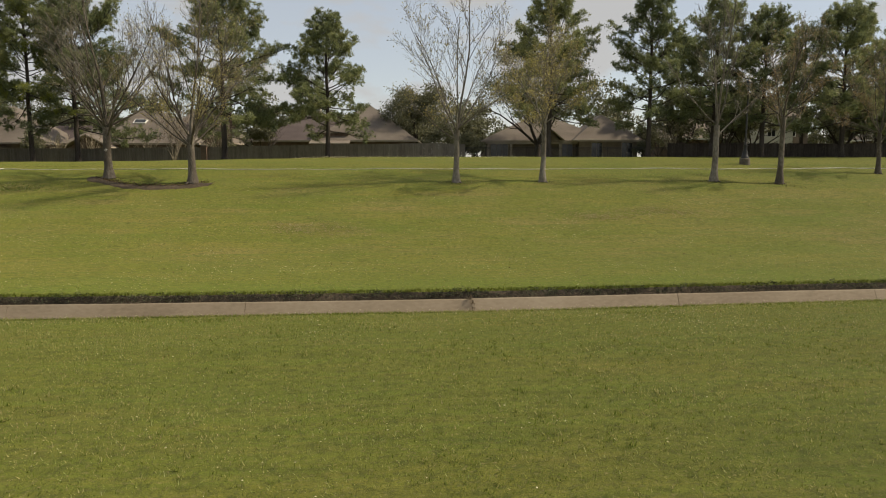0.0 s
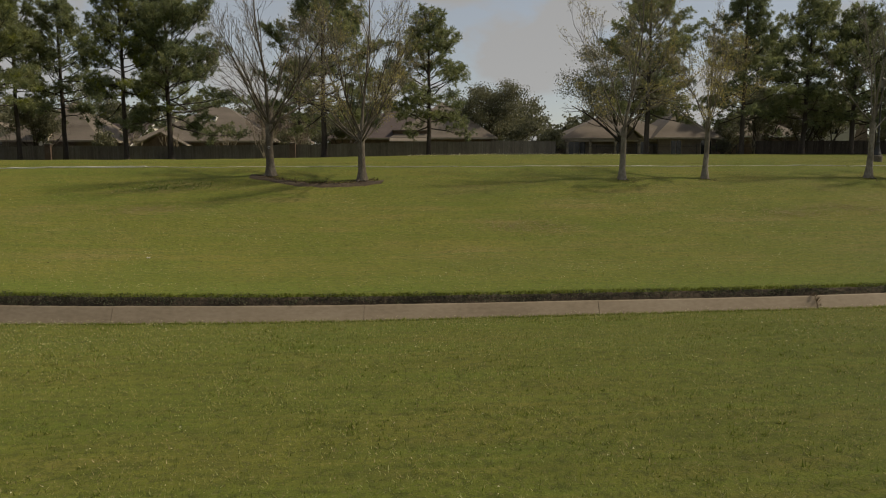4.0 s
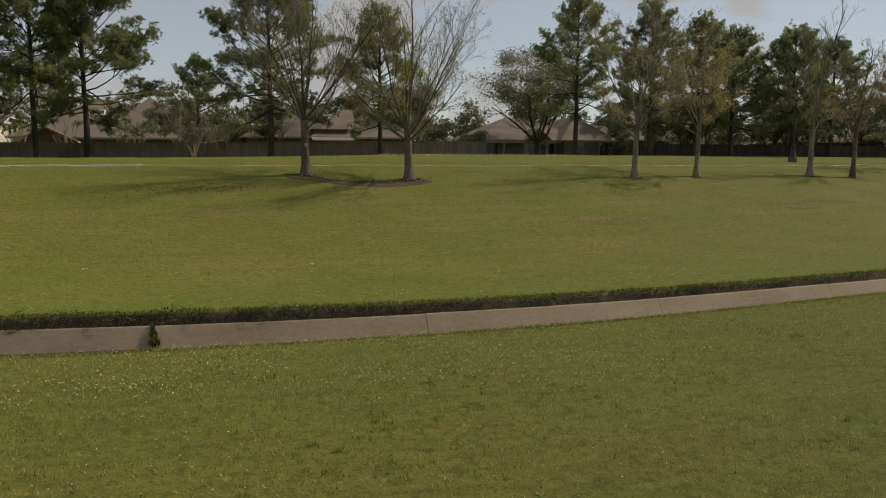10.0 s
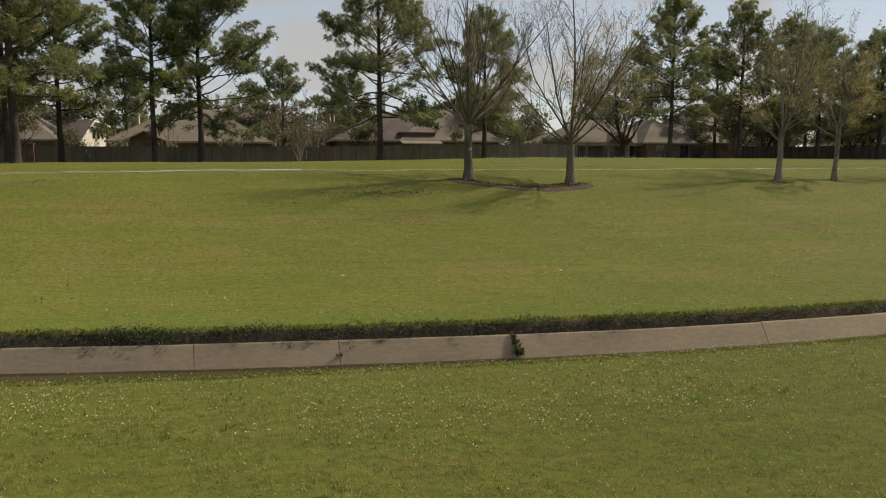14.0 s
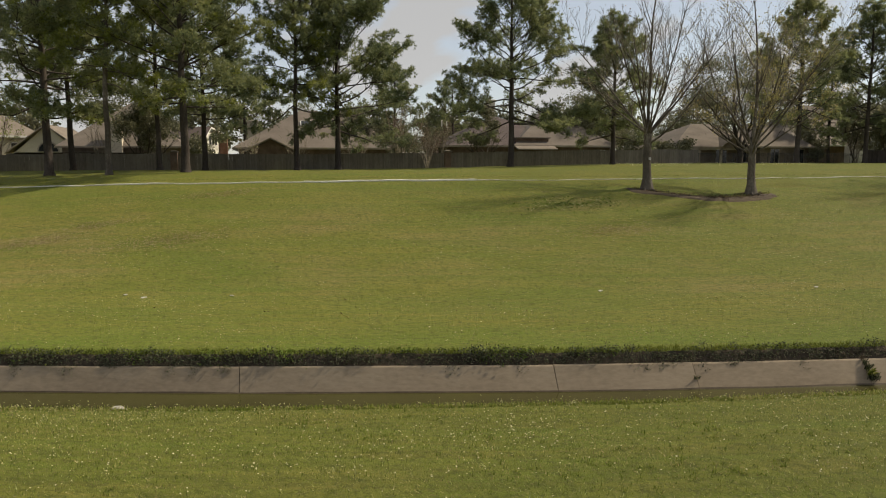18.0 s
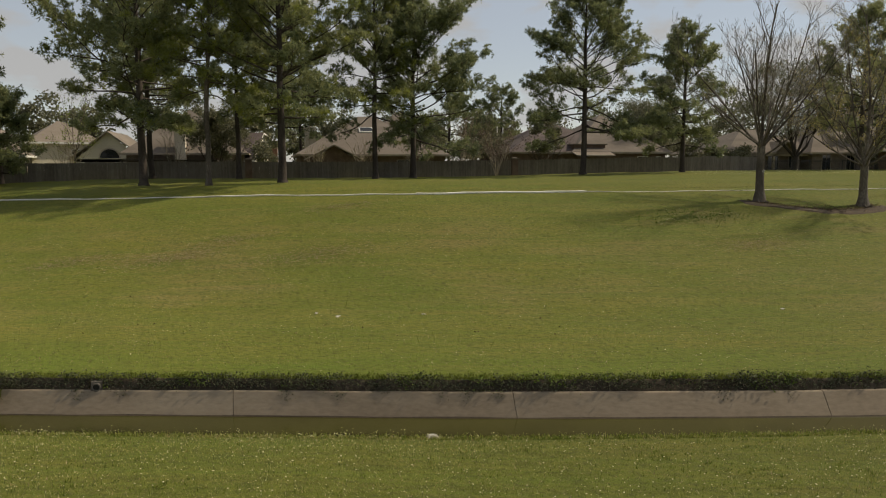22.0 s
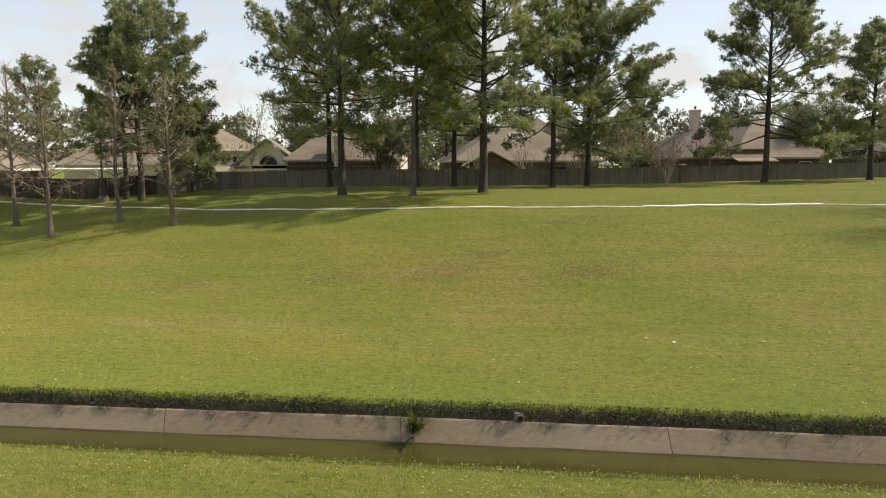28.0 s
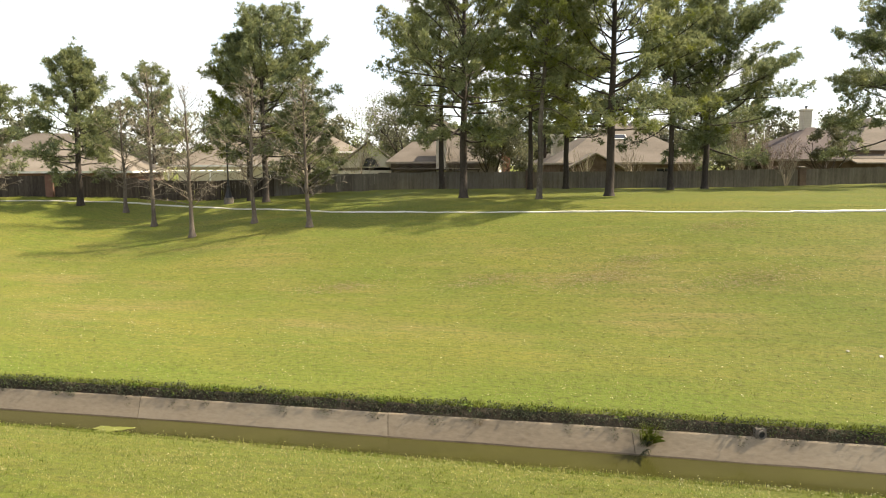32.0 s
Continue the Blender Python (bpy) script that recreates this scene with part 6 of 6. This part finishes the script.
bank_weeds()
lx = rg.uniform(-112, 60, 15000)
blades("lip_grass", lx, ditch_y(lx) + rg.uniform(0.16, 0.6, 15000), rg, 0.11, 0.012, 4, FRESH, "longer grass along the far lip of the ditch")
ex = rg.uniform(-100, 25, 13000)
blades("water_edge_grass", ex, ditch_y(ex) + near_lip(ex) - rg.uniform(-0.04, 0.35, 13000), rg, 0.10, 0.010, 4, BLADE, "longer grass along the near water's edge", lie=0.8, base=None)


def flowers(name, x, y, rng, h, size, label):
    """Small pale flower heads on thin stalks."""
    n = len(x)
    z = ground_z(x, y)
    hh = h * rng.uniform(0.6, 1.4, n)
    c = np.stack([x + rng.normal(0, 0.015, n), y + rng.normal(0, 0.015, n), z + hh], 1)
    b = Buf()
    r = size * rng.uniform(0.6, 1.25, n)
    a = np.arange(5) * 2 * np.pi / 5
    ring = c[:, None] + np.stack([np.cos(a)[None] * r[:, None], np.sin(a)[None] * r[:, None], np.zeros((n, 5))], 2)
    top = c + np.stack([np.zeros(n), np.zeros(n), r * 0.9], 1)
    v = np.concatenate([ring, top[:, None]], 1).reshape(-1, 3)
    k = np.arange(n) * 6
    for i in range(5):
        b.add(v if i == 0 else np.zeros((0, 3)), (np.stack([k + i, k + (i + 1) % 5, k + 5], 1) if i == 0 else np.stack([k + i, k + (i + 1) % 5, k + 5], 1) - b.n), 0)
    foot = np.stack([x, y, z - 0.01], 1)
    s = np.array([[0.003, 0, 0]])
    v = np.stack([foot - s, foot + s, c], 1).reshape(-1, 3)
    k = np.arange(n) * 3
    b.add(v, np.stack([k, k + 1, k + 2], 1), 1)
    return tagged(part(name, b, [PETAL, STALK]), label, "flowers", kind="stuff")


def flower_patch(n, x0, x1, s0, s1, seed, power=2.2):
    r = np.random.default_rng(seed)
    x, y = scatter(r, n * 3, x0, x1, s0, s1)
    w = np.clip(0.5 + 0.9 * patchy(x, y, 0.22, seed), 0, 1) ** power
    k = r.random(len(x)) < w * 0.9
    return x[k][:n], y[k][:n], r


x, y, r = flower_patch(3600, -72, 18, -9.0, -1.0, 81)
k = y - ditch_y(x) < near_lip(x) - 0.03
flowers("clover_flowers", x[k], y[k], r, 0.09, 0.0125, "small white flowers dotted over the near bank")
x, y, r = flower_patch(2000, -60, -18, -8.0, -1.2, 85, 1.6)
k = y - ditch_y(x) < near_lip(x) - 0.03
flowers("clover_flowers", x[k], y[k], r, 0.09, 0.014, "small white flowers dotted over the near bank")
x = rg.uniform(-84, 18, 900)
flowers("bank_flowers", x, ditch_y(x) + near_lip(x) - np.abs(rg.normal(0.05, 0.8, 900)) - 0.02, rg, 0.12, 0.010, "small pale flowers along the near edge of the ditch")
x, y, r = flower_patch(1700, -84, 18, -17, -9.0, 82)
flowers("clover_flowers", x, y, r, 0.08, 0.011, "sparse white flowers in the near lawn")
x, y, r = flower_patch(8000, -100, 40, 0.6, 20, 83, 1.5)
flowers("lawn_flowers", x, y, r, 0.055, 0.0125, "small pale flowers over the far bank")
x = rg.uniform(-84, -35, 120)
flowers("dandelions", x, ditch_y(x) + near_lip(x) - rg.uniform(0.0, 0.4, 120), rg, 0.17, 0.011, "dandelion heads standing along the water's edge")
x, y, r = flower_patch(2600, -100, 40, 1.0, 22, 84, 2.0)
flowers("daisies", x, y, r, 0.06, 0.019, "scattered daisies on the mown bank")
x = rg.uniform(-14, 8, 500)
flowers("crest_flowers", x, ditch_y(x) + rg.uniform(40, 51, 500), rg, 0.1, 0.03, "band of white flowers before the fence")


def fallen(n, x0, x1, s0, s1, seed, spots=()):
    r = np.random.default_rng(seed)
    x, y = scatter(r, n, x0, x1, s0, s1)
    for (cx, cy, sd, m) in spots:
        x = np.concatenate([x, r.normal(cx, sd * 1.6, m)])
        y = np.concatenate([y, r.normal(cy, sd, m)])
    b = Buf()
    add_leaves(b, r, np.stack([x, y, ground_z(x, y) + 0.03], 1), 0.06)
    tagged(part("fallen_leaves", b, DEAD_LEAF), "brown fallen leaves scattered over the lawn and round the trunks", "fallen leaves", kind="stuff")


fallen(800, -95, 38, 5, 22, 91, [(-22.4, 47.5, 0.5, 200), (-16.5, 46.1, 0.45, 160), (-19.6, 46.5, 0.5, 260), (0.9, 47.6, 0.5, 160), (6.8, 48.4, 0.4, 120), (19, 49.7, 0.45, 160), (23.7, 49.6, 0.5, 240), (-12, 73.3, 0.6, 80)])


def patch(cx, cy, rx, ry, n, rng):
    """Points strewn over an uneven oval."""
    a = rng.uniform(0, 6.283, n)
    r = np.sqrt(rng.random(n)) * (0.8 + 0.25 * np.sin(3 * a + cx) + 0.15 * np.sin(5 * a))
    return cx + rx * r * np.cos(a), cy + ry * r * np.sin(a)


rp = np.random.default_rng(97)
bits = [(rp.normal(cx, rx * 0.62, n), rp.normal(cy, ry * 0.7, n)) for cx, cy, rx, ry, n in ((-57.0, 47.1, 2.6, 0.8, 1300), (-50.2, 44.9, 2.8, 0.9, 1500), (-61.8, 48.6, 2.2, 0.7, 900),
        (-54.0, 48.8, 2.0, 0.6, 700), (9.1, 41.0, 2.2, 0.8, 900), (13.1, 42.4, 2.4, 0.8, 900), (-7.1, 37.5, 2.8, 0.9, 1000), (-69.5, 49.7, 2.0, 0.6, 650), (-48.1, 52.2, 2.6, 0.7, 800), (-28.5, 41.0, 2.4, 0.8, 800))]
blades("dry_patches", np.concatenate([q[0] for q in bits]), np.concatenate([q[1] for q in bits]), rp, 0.04, 0.018, 4, THATCH, "worn brown patches in the mown bank", lie=5.0, base=ground_z(np.concatenate([q[0] for q in bits]), np.concatenate([q[1] for q in bits])) + 0.02)


def mulch_bed():
    """Bare earth worn between the two trees, sagging downhill in the middle, with a ragged rim."""
    b = Buf()
    n, m = 40, 7
    g = []
    for i in range(n + 1):
        t = i / n
        cx, cy = -23.9 + 8.9 * t, 48.05 - 1.9 * t - 1.6 * math.sin(t * math.pi)
        wd = (0.3 + 0.35 * math.sin(t * math.pi) ** 0.5 + 0.28 * max(0.0, math.cos(t * 2 * math.pi)) ** 2) * (0.85 + 0.6 * noise.noise((t * 11, 3, 0)))
        for k in range(m):
            f = 2 * k / (m - 1) - 1
            xx = cx + 0.25 * noise.noise((t * 14, f * 2, 1))
            yy = cy + f * wd
            g.append((xx, yy, gz(xx, yy) + 0.045 * (1 - f * f) ** 0.5 + (0.006 if abs(f) < 1 else -0.03)))
    b.add(g, [(i * m + k, (i + 1) * m + k, (i + 1) * m + k + 1, i * m + k + 1) for i in range(n) for k in range(m - 1)])
    tagged(part("mulch_bed", b, MULCH, smooth=True), "bare brown earth worn between two tree trunks", "earth", kind="structure")


mulch_bed()
t_ = rp.random(1500)
mx = -23.4 + 8.0 * t_ + rp.normal(0, 0.25, 1500)
my = 48.1 - 1.7 * t_ - 1.5 * np.sin(t_ * math.pi) + rp.normal(0, 0.32, 1500)
blades("leaf_mulch", mx, my, rp, 0.07, 0.022, 3, DEAD_LEAF, "dead leaves and straw strewn over the bare earth", lie=1.6, base=ground_z(mx, my) + 0.04)
kx_, ky_ = rp.normal(-28.6, 1.9, 700), rp.normal(45.7, 0.8, 700)
cl = Buf()
add_leaves(cl, rp, np.stack([kx_, ky_, ground_z(kx_, ky_) + rp.uniform(0.02, 0.07, 700)], 1), 0.09)
tagged(part("clover_patch", cl, CLOVER), "dark green clover patch in the tree's shade", "clover", kind="stuff")
kx_, ky_ = patch(-28.8, 45.4, 3.4, 1.4, 150, rp)
flowers("clover_flowers", kx_, ky_, rp, 0.15, 0.018, "white clover heads in the dark green patch")

tag = Buf()
ta = np.linspace(0, 2 * math.pi, 13)
tag.tube(np.stack([0.07 * np.cos(ta), np.zeros(13), 0.07 * np.sin(ta)], 1), np.full(13, 0.014), 6, cap=False)
tag.box((-0.012, 0.0, -0.01), (0.012, 0.06, 0.01))
tagged(part("tree_tag", tag, WHITE, at=pose(-22.58, 48.1 - 0.27, gz(-22.6, 48.1) + 1.85)), "small white ring fixed to a tree trunk", "tag")
